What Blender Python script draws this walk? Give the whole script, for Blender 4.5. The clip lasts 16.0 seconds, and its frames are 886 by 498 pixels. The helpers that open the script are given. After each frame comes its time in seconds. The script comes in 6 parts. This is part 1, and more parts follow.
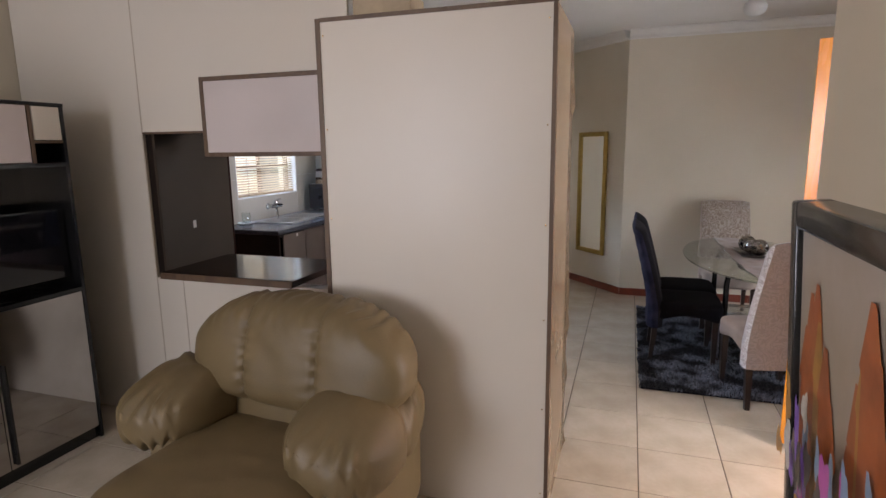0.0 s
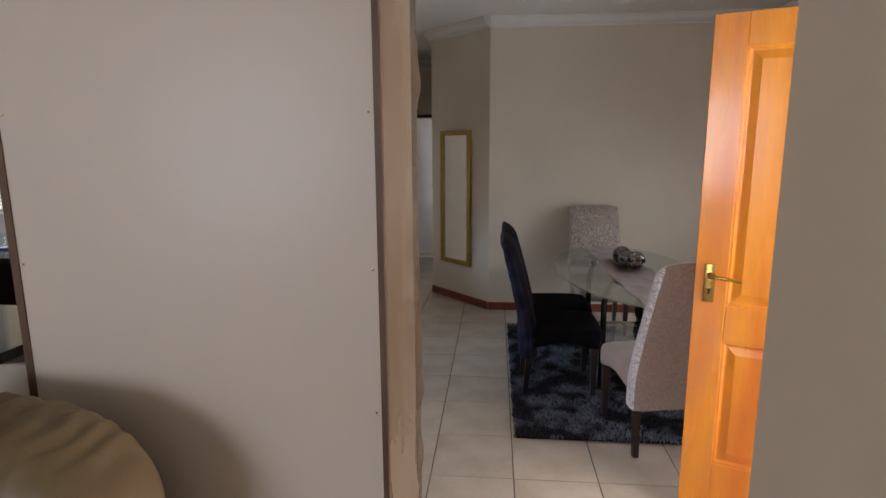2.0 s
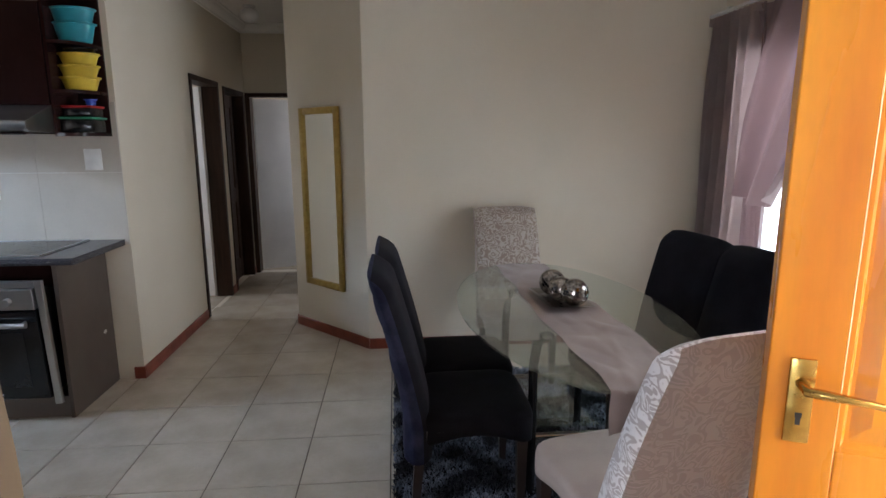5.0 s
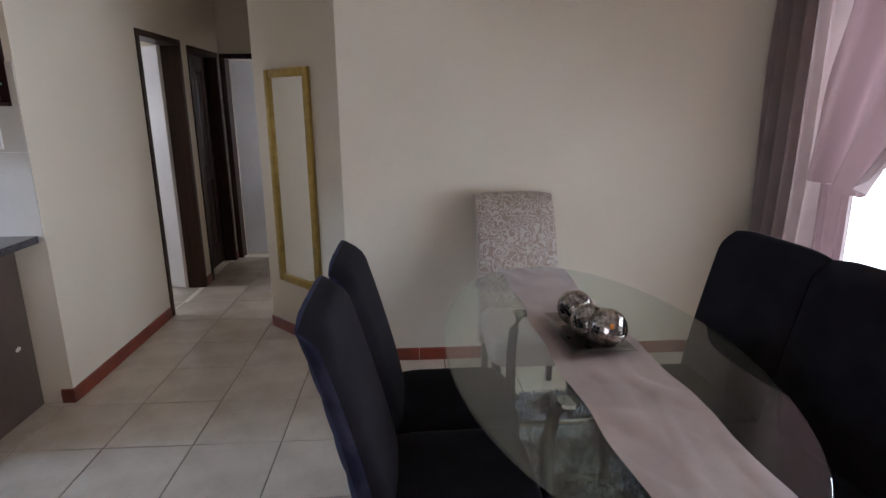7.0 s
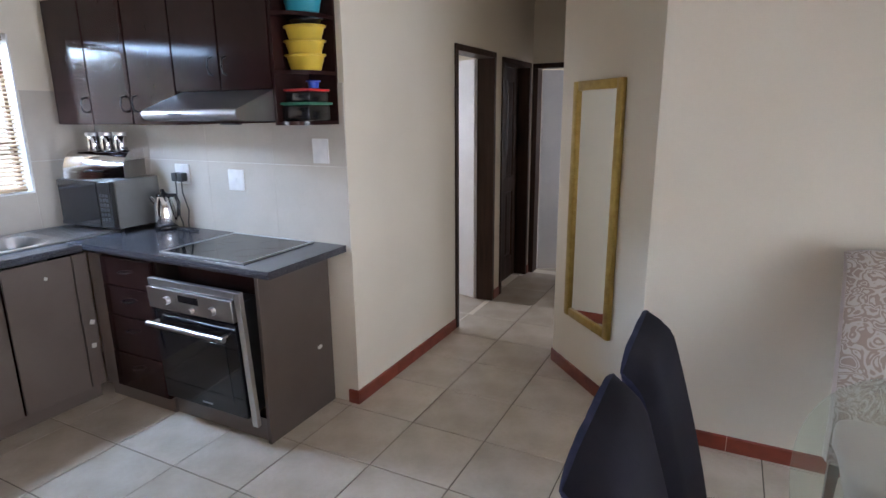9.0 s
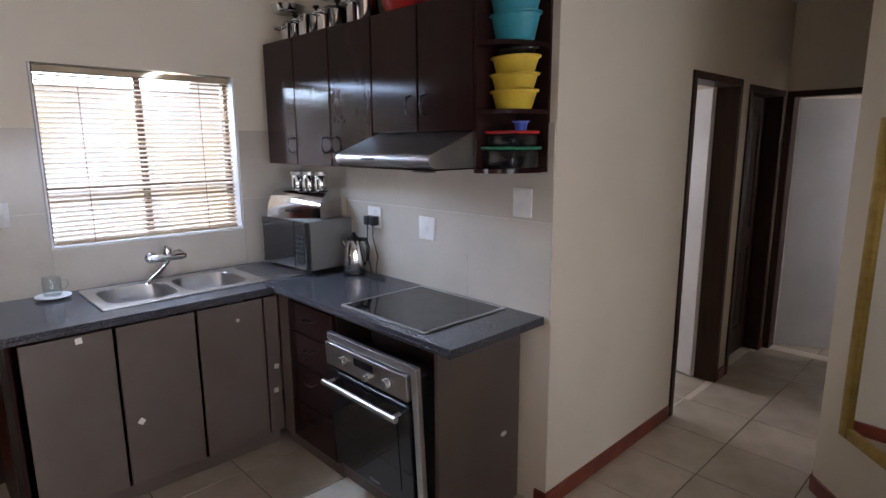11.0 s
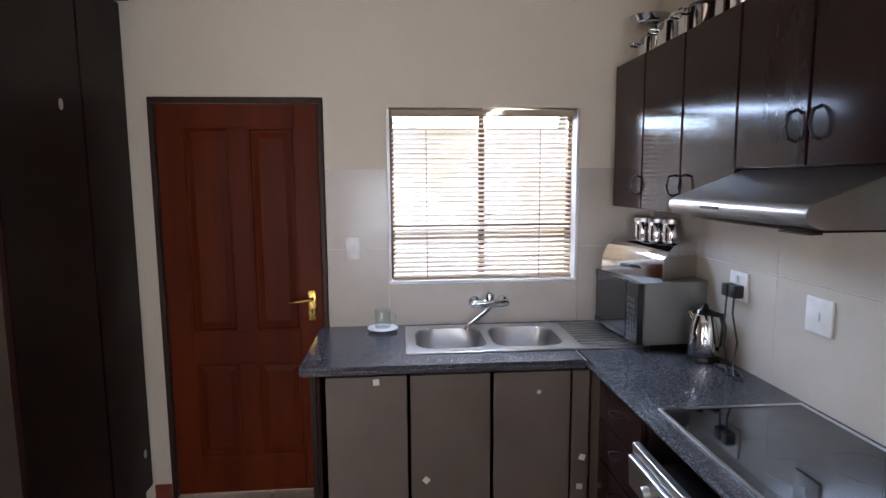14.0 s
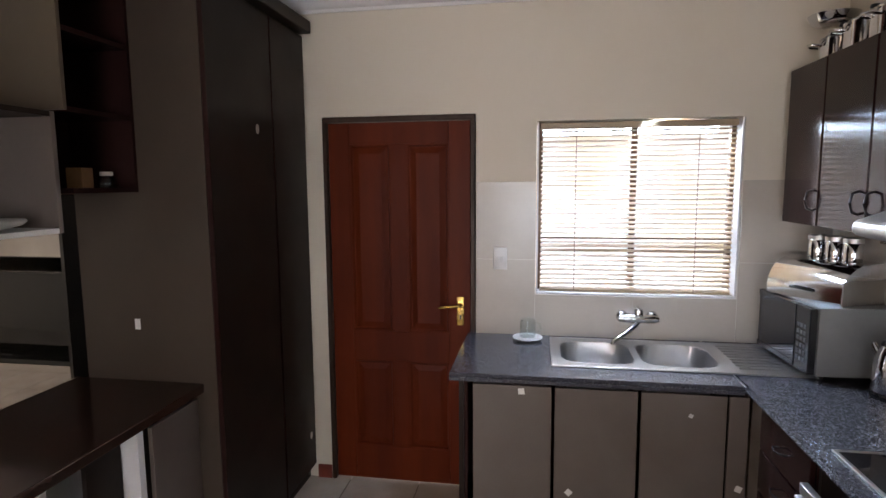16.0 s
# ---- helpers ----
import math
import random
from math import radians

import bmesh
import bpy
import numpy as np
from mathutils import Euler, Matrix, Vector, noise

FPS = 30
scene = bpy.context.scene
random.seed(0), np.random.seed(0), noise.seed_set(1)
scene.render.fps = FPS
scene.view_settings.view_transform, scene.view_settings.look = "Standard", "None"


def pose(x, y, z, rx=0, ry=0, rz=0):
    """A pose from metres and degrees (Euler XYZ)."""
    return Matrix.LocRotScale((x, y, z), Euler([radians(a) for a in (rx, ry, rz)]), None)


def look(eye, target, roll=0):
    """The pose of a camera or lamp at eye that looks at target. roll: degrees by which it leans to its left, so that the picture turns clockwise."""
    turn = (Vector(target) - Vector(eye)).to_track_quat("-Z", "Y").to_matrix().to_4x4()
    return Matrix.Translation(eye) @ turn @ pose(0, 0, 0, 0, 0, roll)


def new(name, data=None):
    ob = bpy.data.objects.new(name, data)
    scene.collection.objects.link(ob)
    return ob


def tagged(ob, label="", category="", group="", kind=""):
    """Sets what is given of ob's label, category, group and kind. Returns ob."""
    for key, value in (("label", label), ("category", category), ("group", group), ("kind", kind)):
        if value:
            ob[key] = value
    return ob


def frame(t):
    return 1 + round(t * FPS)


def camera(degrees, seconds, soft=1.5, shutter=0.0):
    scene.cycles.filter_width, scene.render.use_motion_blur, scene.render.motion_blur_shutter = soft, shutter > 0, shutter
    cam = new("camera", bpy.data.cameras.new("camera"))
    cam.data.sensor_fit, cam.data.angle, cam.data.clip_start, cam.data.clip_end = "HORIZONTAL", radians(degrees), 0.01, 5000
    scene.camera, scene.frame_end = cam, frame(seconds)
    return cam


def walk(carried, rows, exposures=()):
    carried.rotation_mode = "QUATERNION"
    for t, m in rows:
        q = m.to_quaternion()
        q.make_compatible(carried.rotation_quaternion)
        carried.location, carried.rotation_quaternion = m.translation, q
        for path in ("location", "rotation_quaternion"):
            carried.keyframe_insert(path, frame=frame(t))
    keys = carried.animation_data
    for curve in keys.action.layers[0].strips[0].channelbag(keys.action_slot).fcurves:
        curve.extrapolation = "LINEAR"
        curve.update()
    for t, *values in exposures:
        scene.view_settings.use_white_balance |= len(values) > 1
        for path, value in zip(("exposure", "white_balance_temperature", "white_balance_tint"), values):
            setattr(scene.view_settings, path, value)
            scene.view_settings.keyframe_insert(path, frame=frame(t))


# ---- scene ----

# ---- camera ----
cam = camera(76.3, 16.0)
PATH = [
    (0, (0.098, 1.57, 1.601), (-0.521, 3.439, 1.245), -0.7),
    (0.5, (0.099, 1.73, 1.609), (-0.439, 3.62, 1.24), -0.4),
    (1, (0.116, 1.953, 1.619), (-0.297, 3.875, 1.251), -0.3),
    (1.5, (0.135, 2.172, 1.603), (-0.179, 4.113, 1.241), -0.4),
    (2, (0.097, 2.424, 1.6), (-0.086, 4.382, 1.238), -0.3),
    (2.5, (0.106, 2.682, 1.565), (0.043, 4.649, 1.206), -0.1),
    (3, (0.151, 2.983, 1.559), (0.156, 4.95, 1.201), -0.2),
    (3.5, (0.163, 3.199, 1.541), (0.211, 5.166, 1.182), -0.1),
    (4, (0.173, 3.449, 1.53), (0.286, 5.413, 1.17), -0.1),
    (4.5, (0.207, 3.66, 1.504), (0.369, 5.62, 1.142), -0.2),
    (7, (0.426, 4.596, 1.521), (0.534, 6.532, 1.029), -0.4),
    (7.5, (0.456, 4.775, 1.529), (0.274, 6.707, 1.046), -0.9),
    (8, (0.468, 4.886, 1.568), (-0.017, 6.766, 1.086), -0.7),
    (8.5, (0.432, 4.958, 1.574), (-0.28, 6.766, 1.099), -0.6),
    (9, (0.334, 5.075, 1.588), (-0.541, 6.81, 1.116), -0.5),
    (9.5, (0.244, 5.183, 1.62), (-0.777, 6.839, 1.158), -0.4),
    (10, (0.165, 5.286, 1.638), (-0.994, 6.855, 1.196), -0.4),
    (12.5, (-0.363, 5.85, 1.666), (-2.159, 6.689, 1.399), -0.3),
    (13, (-0.438, 5.986, 1.669), (-2.336, 6.562, 1.417), -0.5),
    (13.5, (-0.467, 6.023, 1.675), (-2.419, 6.378, 1.424), -0.4),
    (14, (-0.462, 6.056, 1.667), (-2.442, 6.21, 1.429), -0.4),
    (14.5, (-0.451, 6.066, 1.668), (-2.437, 6.065, 1.436), -0.3),
    (15, (-0.426, 6.06, 1.669), (-2.409, 5.927, 1.448), -0.2),
    (15.5, (-0.406, 6.041, 1.699), (-2.379, 5.804, 1.471), -0.3),
    (16, (-0.388, 6.013, 1.726), (-2.346, 5.681, 1.495), -0.4),
]
EXPOSURES = [(0.0, -0.02, 6750, 22), (1.5, -0.30, 6700, 23), (3.0, -0.55, 6550, 18), (4.5, -0.08, 6300, 16), (7.0, 0.15, 6100, 21),
             (8.5, 0.48, 6150, 22), (9.0, 0.60, 6050, 20), (10.0, 0.15, 6350, 24), (12.5, -0.2, 6600, 25), (14.0, -0.12, 6650, 24), (16.0, 0.0, 6950, 24)]
walk(cam, [(t, look(eye, target, roll)) for t, eye, target, roll in PATH], EXPOSURES)

# ---- world and daylight ----
world = bpy.data.worlds.new("world")
scene.world = world
world.use_nodes = True
wn = world.node_tree.nodes
sky = wn.new("ShaderNodeTexSky")
sky.sky_type, sky.sun_disc = "NISHITA", False
sky.sun_elevation, sky.sun_rotation = radians(58), radians(20)
wn["Background"].inputs[1].default_value = 0.12
world.node_tree.links.new(sky.outputs[0], wn["Background"].inputs[0])

sun = new("sun", bpy.data.lights.new("sun", "SUN"))
sun.data.energy, sun.data.angle, sun.data.color = 3.0, radians(0.5), (1.0, 0.95, 0.86)
sun.matrix_world = look((3.0, 12.0, 16.0), (0.0, 5.0, 0.0))


def window_light(name, eye, target, w, h, watts, colour):
    lamp = new(name, bpy.data.lights.new(name, "AREA"))
    lamp.data.shape, lamp.data.size, lamp.data.size_y = "RECTANGLE", w, h
    lamp.data.energy, lamp.data.color = watts, colour
    lamp.matrix_world = look(eye, target)
    return lamp


COOL, WARM = (0.84, 0.92, 1.0), (1.0, 0.93, 0.82)
window_light("daylight_living", (-2.6, -1.86, 1.62), (-1.0, 3.0, 1.2), 1.7, 1.42, 114, COOL)
window_light("daylight_patio", (2.78, 6.35, 1.1), (0.0, 6.0, 0.7), 2.2, 1.9, 74, COOL).data.spread = radians(140)
window_light("daylight_entrance", (1.9, 4.02, 1.05), (0.9, 4.3, 0.8), 0.75, 1.9, 52, (1.0, 0.97, 0.92))
window_light("daylight_kitchen", (-4.75, 6.5, 2.50), (-3.0, 6.52, 1.35), 1.7, 1.0, 300, (0.60, 0.79, 1.0))
# added strip lamp room-side of the blind, brightens worktop and stove wall
window_light("kitchen_head_fill", (-3.396, 6.5, 2.036), (-2.75, 6.75, 0.75), 0.96, 0.034, 27, (0.50, 0.73, 1.0)).data.spread = radians(120)
window_light("daylight_bedroom", (-3.5, 9.2, 1.5), (-1.5, 9.0, 1.0), 1.2, 1.1, 22, (0.85, 0.93, 1.0))
window_light("daylight_end_room", (0.36, 10.98, 1.5), (-1.2, 10.7, 1.1), 0.7, 1.0, 13, (0.9, 0.95, 1.0))

# ---- materials ----
def material(name, colour, rough=0.6, metal=0.0, second=None, scale=6.0, mix=(0.4, 0.65), stretch=(1, 1, 1),
             bump=0.0, bump_scale=60.0, vary=0.0, coat=0.0, spec=0.5, fine=0.12, sheen=0.0, rough_var=0.1):
    """A painted, wooden, stone or cloth surface: two tones in large patches, fine grain, relief and uneven gloss."""
    m = bpy.data.materials.new(name)
    m.use_nodes = True
    n, l = m.node_tree.nodes, m.node_tree.links
    b = n["Principled BSDF"]
    second = second or tuple(c * 0.86 for c in colour)
    co = n.new("ShaderNodeTexCoord")
    mp = n.new("ShaderNodeMapping")
    mp.inputs["Scale"].default_value = stretch
    l.new(co.outputs["Object"], mp.inputs[0])
    big = n.new("ShaderNodeTexNoise")
    big.inputs["Scale"].default_value, big.inputs["Detail"].default_value = scale, 5
    l.new(mp.outputs[0], big.inputs["Vector"])
    ramp = n.new("ShaderNodeMapRange")
    ramp.inputs["From Min"].default_value, ramp.inputs["From Max"].default_value = mix
    l.new(big.outputs["Fac"], ramp.inputs["Value"])
    tone = n.new("ShaderNodeMix")
    tone.data_type = "RGBA"
    tone.inputs[6].default_value, tone.inputs[7].default_value = (*colour, 1), (*second, 1)
    l.new(ramp.outputs[0], tone.inputs[0])
    grain = n.new("ShaderNodeTexNoise")
    grain.inputs["Scale"].default_value, grain.inputs["Detail"].default_value = bump_scale, 4
    l.new(mp.outputs[0], grain.inputs["Vector"])
    hsv = n.new("ShaderNodeHueSaturation")
    l.new(tone.outputs[2], hsv.inputs["Color"])
    val = n.new("ShaderNodeMapRange")
    val.inputs["To Min"].default_value, val.inputs["To Max"].default_value = 1 - fine, 1 + fine
    l.new(grain.outputs["Fac"], val.inputs["Value"])
    last = val.outputs[0]
    if vary:
        info = n.new("ShaderNodeObjectInfo")
        rnd = n.new("ShaderNodeMapRange")
        rnd.inputs["To Min"].default_value, rnd.inputs["To Max"].default_value = 1 - vary, 1 + vary
        l.new(info.outputs["Random"], rnd.inputs["Value"])
        mul = n.new("ShaderNodeMath")
        mul.operation = "MULTIPLY"
        l.new(last, mul.inputs[0]), l.new(rnd.outputs[0], mul.inputs[1])
        last = mul.outputs[0]
    l.new(last, hsv.inputs["Value"])
    l.new(hsv.outputs[0], b.inputs["Base Color"])
    gloss = n.new("ShaderNodeMapRange")
    gloss.inputs["To Min"].default_value = max(0.02, rough - rough_var)
    gloss.inputs["To Max"].default_value = min(1.0, rough + rough_var)
    l.new(big.outputs["Fac"], gloss.inputs["Value"])
    l.new(gloss.outputs[0], b.inputs["Roughness"])
    b.inputs["Metallic"].default_value = metal
    b.inputs["Coat Weight"].default_value = coat
    b.inputs["Coat Roughness"].default_value = 0.12
    b.inputs["Specular IOR Level"].default_value = spec
    b.inputs["Sheen Weight"].default_value = sheen
    if bump:
        bp = n.new("ShaderNodeBump")
        bp.inputs["Strength"].default_value, bp.inputs["Distance"].default_value = bump, 0.004
        l.new(grain.outputs["Fac"], bp.inputs["Height"])
        l.new(bp.outputs[0], b.inputs["Normal"])
    return m


def glass_material(name, tint=(0.9, 0.97, 0.94), rough=0.0, ior=1.45):
    m = bpy.data.materials.new(name)
    m.use_nodes = True
    b = m.node_tree.nodes["Principled BSDF"]
    b.inputs["Base Color"].default_value = (*tint, 1)
    b.inputs["Transmission Weight"].default_value, b.inputs["Roughness"].default_value, b.inputs["IOR"].default_value = 1.0, rough, ior
    return m


def glow_material(name, colour, strength, second=None, scale=2.0):
    m = bpy.data.materials.new(name)
    m.use_nodes = True
    n, l = m.node_tree.nodes, m.node_tree.links
    n.remove(n["Principled BSDF"])
    e = n.new("ShaderNodeEmission")
    e.inputs["Strength"].default_value = strength
    e.inputs["Color"].default_value = (*colour, 1)
    if second:
        co, ns, mr, mx = n.new("ShaderNodeTexCoord"), n.new("ShaderNodeTexNoise"), n.new("ShaderNodeMapRange"), n.new("ShaderNodeMix")
        ns.inputs["Scale"].default_value = scale
        mx.data_type = "RGBA"
        mx.inputs[6].default_value, mx.inputs[7].default_value = (*colour, 1), (*second, 1)
        mr.inputs["From Min"].default_value, mr.inputs["From Max"].default_value = 0.42, 0.6
        l.new(co.outputs["Object"], ns.inputs["Vector"]), l.new(ns.outputs["Fac"], mr.inputs["Value"])
        l.new(mr.outputs[0], mx.inputs[0]), l.new(mx.outputs[2], e.inputs["Color"])
    l.new(e.outputs[0], n["Material Output"].inputs["Surface"])
    return m


PAINT = material("cream_wall_paint", (0.65, 0.585, 0.475), 0.55, scale=1.3, second=(0.62, 0.555, 0.445), bump=0.08, bump_scale=220, fine=0.03)
CEIL = material("white_ceiling_paint", (0.76, 0.74, 0.71), 0.8, scale=1.0, second=(0.72, 0.70, 0.66), bump=0.05, bump_scale=180, fine=0.03)
BOARD = material("cream_melamine_board", (0.66, 0.60, 0.525), 0.38, scale=0.9, second=(0.64, 0.575, 0.495), bump=0.02, bump_scale=260, fine=0.03)
# beige taken darker than the board itself, for the shade on the enclosure's side
SHADEDBOARD = material("shaded_beige_melamine", (0.225, 0.168, 0.11), 0.26, scale=1.2, second=(0.20, 0.15, 0.098), bump=0.02, bump_scale=200, fine=0.04)
PINKBOARD = material("pinkish_white_board", (0.62, 0.54, 0.52), 0.45, scale=1.0, bump=0.02, bump_scale=200, fine=0.03)
EDGE = material("brown_edging", (0.13, 0.075, 0.04), 0.5, scale=20, stretch=(1, 1, 0.1), second=(0.09, 0.05, 0.03), fine=0.15)
TILE = material("cream_floor_tile", (0.56, 0.49, 0.40), 0.24, scale=4.5, second=(0.47, 0.40, 0.31), mix=(0.38, 0.68), bump=0.04, bump_scale=40, vary=0.05, fine=0.06, rough_var=0.08)
GROUT = material("dark_grout", (0.10, 0.075, 0.055), 0.9, scale=12, bump=0.3)
SKIRT = material("red_skirting_tile", (0.21, 0.042, 0.022), 0.35, scale=10, second=(0.15, 0.03, 0.018), bump=0.05, fine=0.1)
SPLASH = material("beige_wall_tile", (0.50, 0.455, 0.385), 0.22, scale=3.0, second=(0.46, 0.415, 0.35), bump=0.03, bump_scale=60, vary=0.03, fine=0.03)
LIGHTGROUT = material("light_grout", (0.66, 0.63, 0.57), 0.9, scale=20)
FRAMEWOOD = material("dark_stained_frame", (0.045, 0.024, 0.016), 0.4, scale=9, stretch=(3, 3, 0.3), second=(0.028, 0.015, 0.01), bump=0.1, bump_scale=30, fine=0.2, spec=0.2)
PINE = material("orange_varnished_wood", (0.78, 0.315, 0.022), 0.28, scale=3.2, stretch=(2.2, 2.2, 0.28), second=(0.58, 0.165, 0.010), mix=(0.36, 0.66), bump=0.05, bump_scale=26, fine=0.16, coat=0.35)
REDWOOD = material("reddish_brown_door_wood", (0.112, 0.018, 0.005), 0.42, scale=2.2, stretch=(2.5, 2.5, 0.25), second=(0.078, 0.012, 0.004), bump=0.03, bump_scale=28, fine=0.1, spec=0.08)
DARKCAB = material("dark_brown_cabinet_board", (0.024, 0.010, 0.009), 0.13, scale=5, stretch=(1, 1, 0.3), second=(0.020, 0.008, 0.007), bump=0.008, bump_scale=60, fine=0.12, spec=0.20, rough_var=0.03)
GREYCAB = material("taupe_cabinet_board", (0.125, 0.100, 0.085), 0.36, scale=4, second=(0.11, 0.086, 0.072), bump=0.03, bump_scale=120, fine=0.06)
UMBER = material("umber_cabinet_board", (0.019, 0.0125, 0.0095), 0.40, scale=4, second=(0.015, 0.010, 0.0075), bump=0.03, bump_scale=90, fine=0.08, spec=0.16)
GRANITE = material("speckled_grey_worktop", (0.038, 0.038, 0.046), 0.2, scale=140, second=(0.105, 0.102, 0.108), mix=(0.5, 0.62), bump=0.03, bump_scale=240, fine=0.35, rough_var=0.05)
WORKDARK = material("dark_wood_worktop", (0.035, 0.017, 0.012), 0.16, scale=6, stretch=(0.3, 2, 1), second=(0.025, 0.012, 0.009), fine=0.15, rough_var=0.04)
STEEL = material("brushed_steel", (0.56, 0.55, 0.54), 0.30, 1.0, scale=3, stretch=(0.3, 2, 2), bump=0.004, bump_scale=160, fine=0.04, rough_var=0.05)
CHROME = material("chrome", (0.72, 0.72, 0.73), 0.09, 1.0, scale=10, fine=0.02, rough_var=0.04)
BRASS = material("brass", (0.60, 0.40, 0.11), 0.25, 1.0, scale=30, second=(0.42, 0.27, 0.08), fine=0.1)
GILT = material("antique_gold_frame", (0.42, 0.295, 0.085), 0.38, 0.7, scale=26, second=(0.35, 0.235, 0.062), bump=0.2, bump_scale=120, fine=0.15)
MIRROR = material("mirror_glass", (0.86, 0.88, 0.87), 0.02, 1.0, scale=2, second=(0.84, 0.86, 0.85), fine=0.0, rough_var=0.01)
BLACK = material("black_gloss_plastic", (0.012, 0.012, 0.013), 0.18, scale=12, fine=0.08, rough_var=0.06)
BLACKMATT = material("black_plastic", (0.016, 0.016, 0.017), 0.45, scale=16, fine=0.1)
BLACKGLASS = material("black_glass", (0.008, 0.008, 0.010), 0.04, scale=3, fine=0.02, rough_var=0.02)
WHITEPLASTIC = material("white_plastic", (0.72, 0.71, 0.68), 0.35, scale=14, fine=0.03)
WHITEPAINT = material("white_enamel", (0.72, 0.71, 0.70), 0.4, scale=2, fine=0.03)
LEATHER = material("olive_tan_leather", (0.185, 0.130, 0.062), 0.48, scale=3.5, second=(0.15, 0.104, 0.048), mix=(0.35, 0.7), bump=0.22, bump_scale=150, fine=0.08, rough_var=0.1)
VELVET = material("navy_charcoal_suede", (0.015, 0.016, 0.036), 0.9, scale=9, second=(0.032, 0.034, 0.066), mix=(0.44, 0.62), bump=0.2, bump_scale=90, fine=0.25, sheen=0.02, spec=0.08)
BLACKCLOTH = material("black_suede", (0.006, 0.005, 0.007), 0.9, scale=9, second=(0.010, 0.009, 0.012), bump=0.15, bump_scale=110, fine=0.2, sheen=0.01, spec=0.08)
TAUPECLOTH = material("taupe_satin_cloth", (0.28, 0.205, 0.178), 0.5, scale=5, second=(0.235, 0.168, 0.146), bump=0.1, bump_scale=160, fine=0.06, sheen=0.2)
CURTAIN = material("mauve_taupe_curtain", (0.44, 0.355, 0.33), 0.6, scale=6, second=(0.38, 0.30, 0.28), bump=0.08, bump_scale=180, fine=0.08, sheen=0.2)
cn_, cl_ = CURTAIN.node_tree.nodes, CURTAIN.node_tree.links
ct_, cm_ = cn_.new("ShaderNodeBsdfTranslucent"), cn_.new("ShaderNodeMixShader")
ct_.inputs["Color"].default_value, cm_.inputs[0].default_value = (0.50, 0.40, 0.375, 1), 0.32
cl_.new(cn_["Principled BSDF"].outputs[0], cm_.inputs[1]), cl_.new(ct_.outputs[0], cm_.inputs[2]), cl_.new(cm_.outputs[0], cn_["Material Output"].inputs["Surface"])
LEGWOOD = material("dark_chair_leg_wood", (0.022, 0.012, 0.010), 0.35, scale=9, stretch=(3, 3, 0.3), fine=0.2)
GLASS = glass_material("clear_glass")


def sheet_glass(name, tint):
    """A clear flat pane: what lies behind shows straight through, with a mirror-like gloss on top."""
    m = bpy.data.materials.new(name)
    m.use_nodes = True
    n, l = m.node_tree.nodes, m.node_tree.links
    n.remove(n["Principled BSDF"])
    tr, gl, fr, mx = n.new("ShaderNodeBsdfTransparent"), n.new("ShaderNodeBsdfGlossy"), n.new("ShaderNodeLayerWeight"), n.new("ShaderNodeMixShader")
    pw, ad = n.new("ShaderNodeMath"), n.new("ShaderNodeMath")
    pw.operation, pw.inputs[1].default_value, ad.operation, ad.inputs[1].default_value = "POWER", 4.0, "ADD", 0.035
    tr.inputs["Color"].default_value = (*tint, 1)
    gl.inputs["Roughness"].default_value, fr.inputs["Blend"].default_value = 0.02, 0.5
    l.new(fr.outputs["Facing"], pw.inputs[0]), l.new(pw.outputs[0], ad.inputs[0]), l.new(ad.outputs[0], mx.inputs[0]), l.new(tr.outputs[0], mx.inputs[1]), l.new(gl.outputs[0], mx.inputs[2])
    l.new(mx.outputs[0], n["Material Output"].inputs["Surface"])
    return m



def slat_material():
    m = material("pale_blind_slat", (0.56, 0.43, 0.28), 0.5, scale=5, stretch=(1, 0.3, 1), second=(0.50, 0.38, 0.24), fine=0.04)
    n, l = m.node_tree.nodes, m.node_tree.links
    t, x = n.new("ShaderNodeBsdfTranslucent"), n.new("ShaderNodeMixShader")
    t.inputs["Color"].default_value, x.inputs[0].default_value = (0.80, 0.62, 0.40, 1), 0.14
    l.new(n["Principled BSDF"].outputs[0], x.inputs[1]), l.new(t.outputs[0], x.inputs[2]), l.new(x.outputs[0], n["Material Output"].inputs["Surface"])
    return m


SLAT = slat_material()
TAPE = material("brown_blind_tape", (0.20, 0.10, 0.045), 0.8, scale=20)
# emission in place of sunlight on the yard behind the blind
OUTSIDE = glow_material("glowing_yard_backdrop", (0.98, 0.96, 0.92), 1.15, (0.95, 0.80, 0.58), 0.8)
GARDEN = glow_material("glowing_garden_backdrop", (0.97, 0.98, 1.0), 1.8, (0.94, 0.97, 1.0), 0.8)
YELLOW = material("yellow_plastic", (0.68, 0.48, 0.045), 0.4, scale=12, fine=0.04)
TURQ = material("turquoise_plastic", (0.025, 0.30, 0.37), 0.4, scale=12, fine=0.04)
REDP = material("red_plastic", (0.45, 0.02, 0.018), 0.35, scale=12, fine=0.04)
BLUEP = material("blue_plastic", (0.02, 0.06, 0.36), 0.35, scale=12, fine=0.04)
GREENP = material("green_plastic", (0.02, 0.19, 0.11), 0.4, scale=12, fine=0.04)

# ---- building helpers ----
def thing(name, at=(0, 0, 0), turn=0.0, label="", category="", group="", kind=""):
    ob = new(name)
    ob.empty_display_size = 0.1
    ob.matrix_basis = pose(*at, 0, 0, turn)
    return tagged(ob, label, category, group, kind)


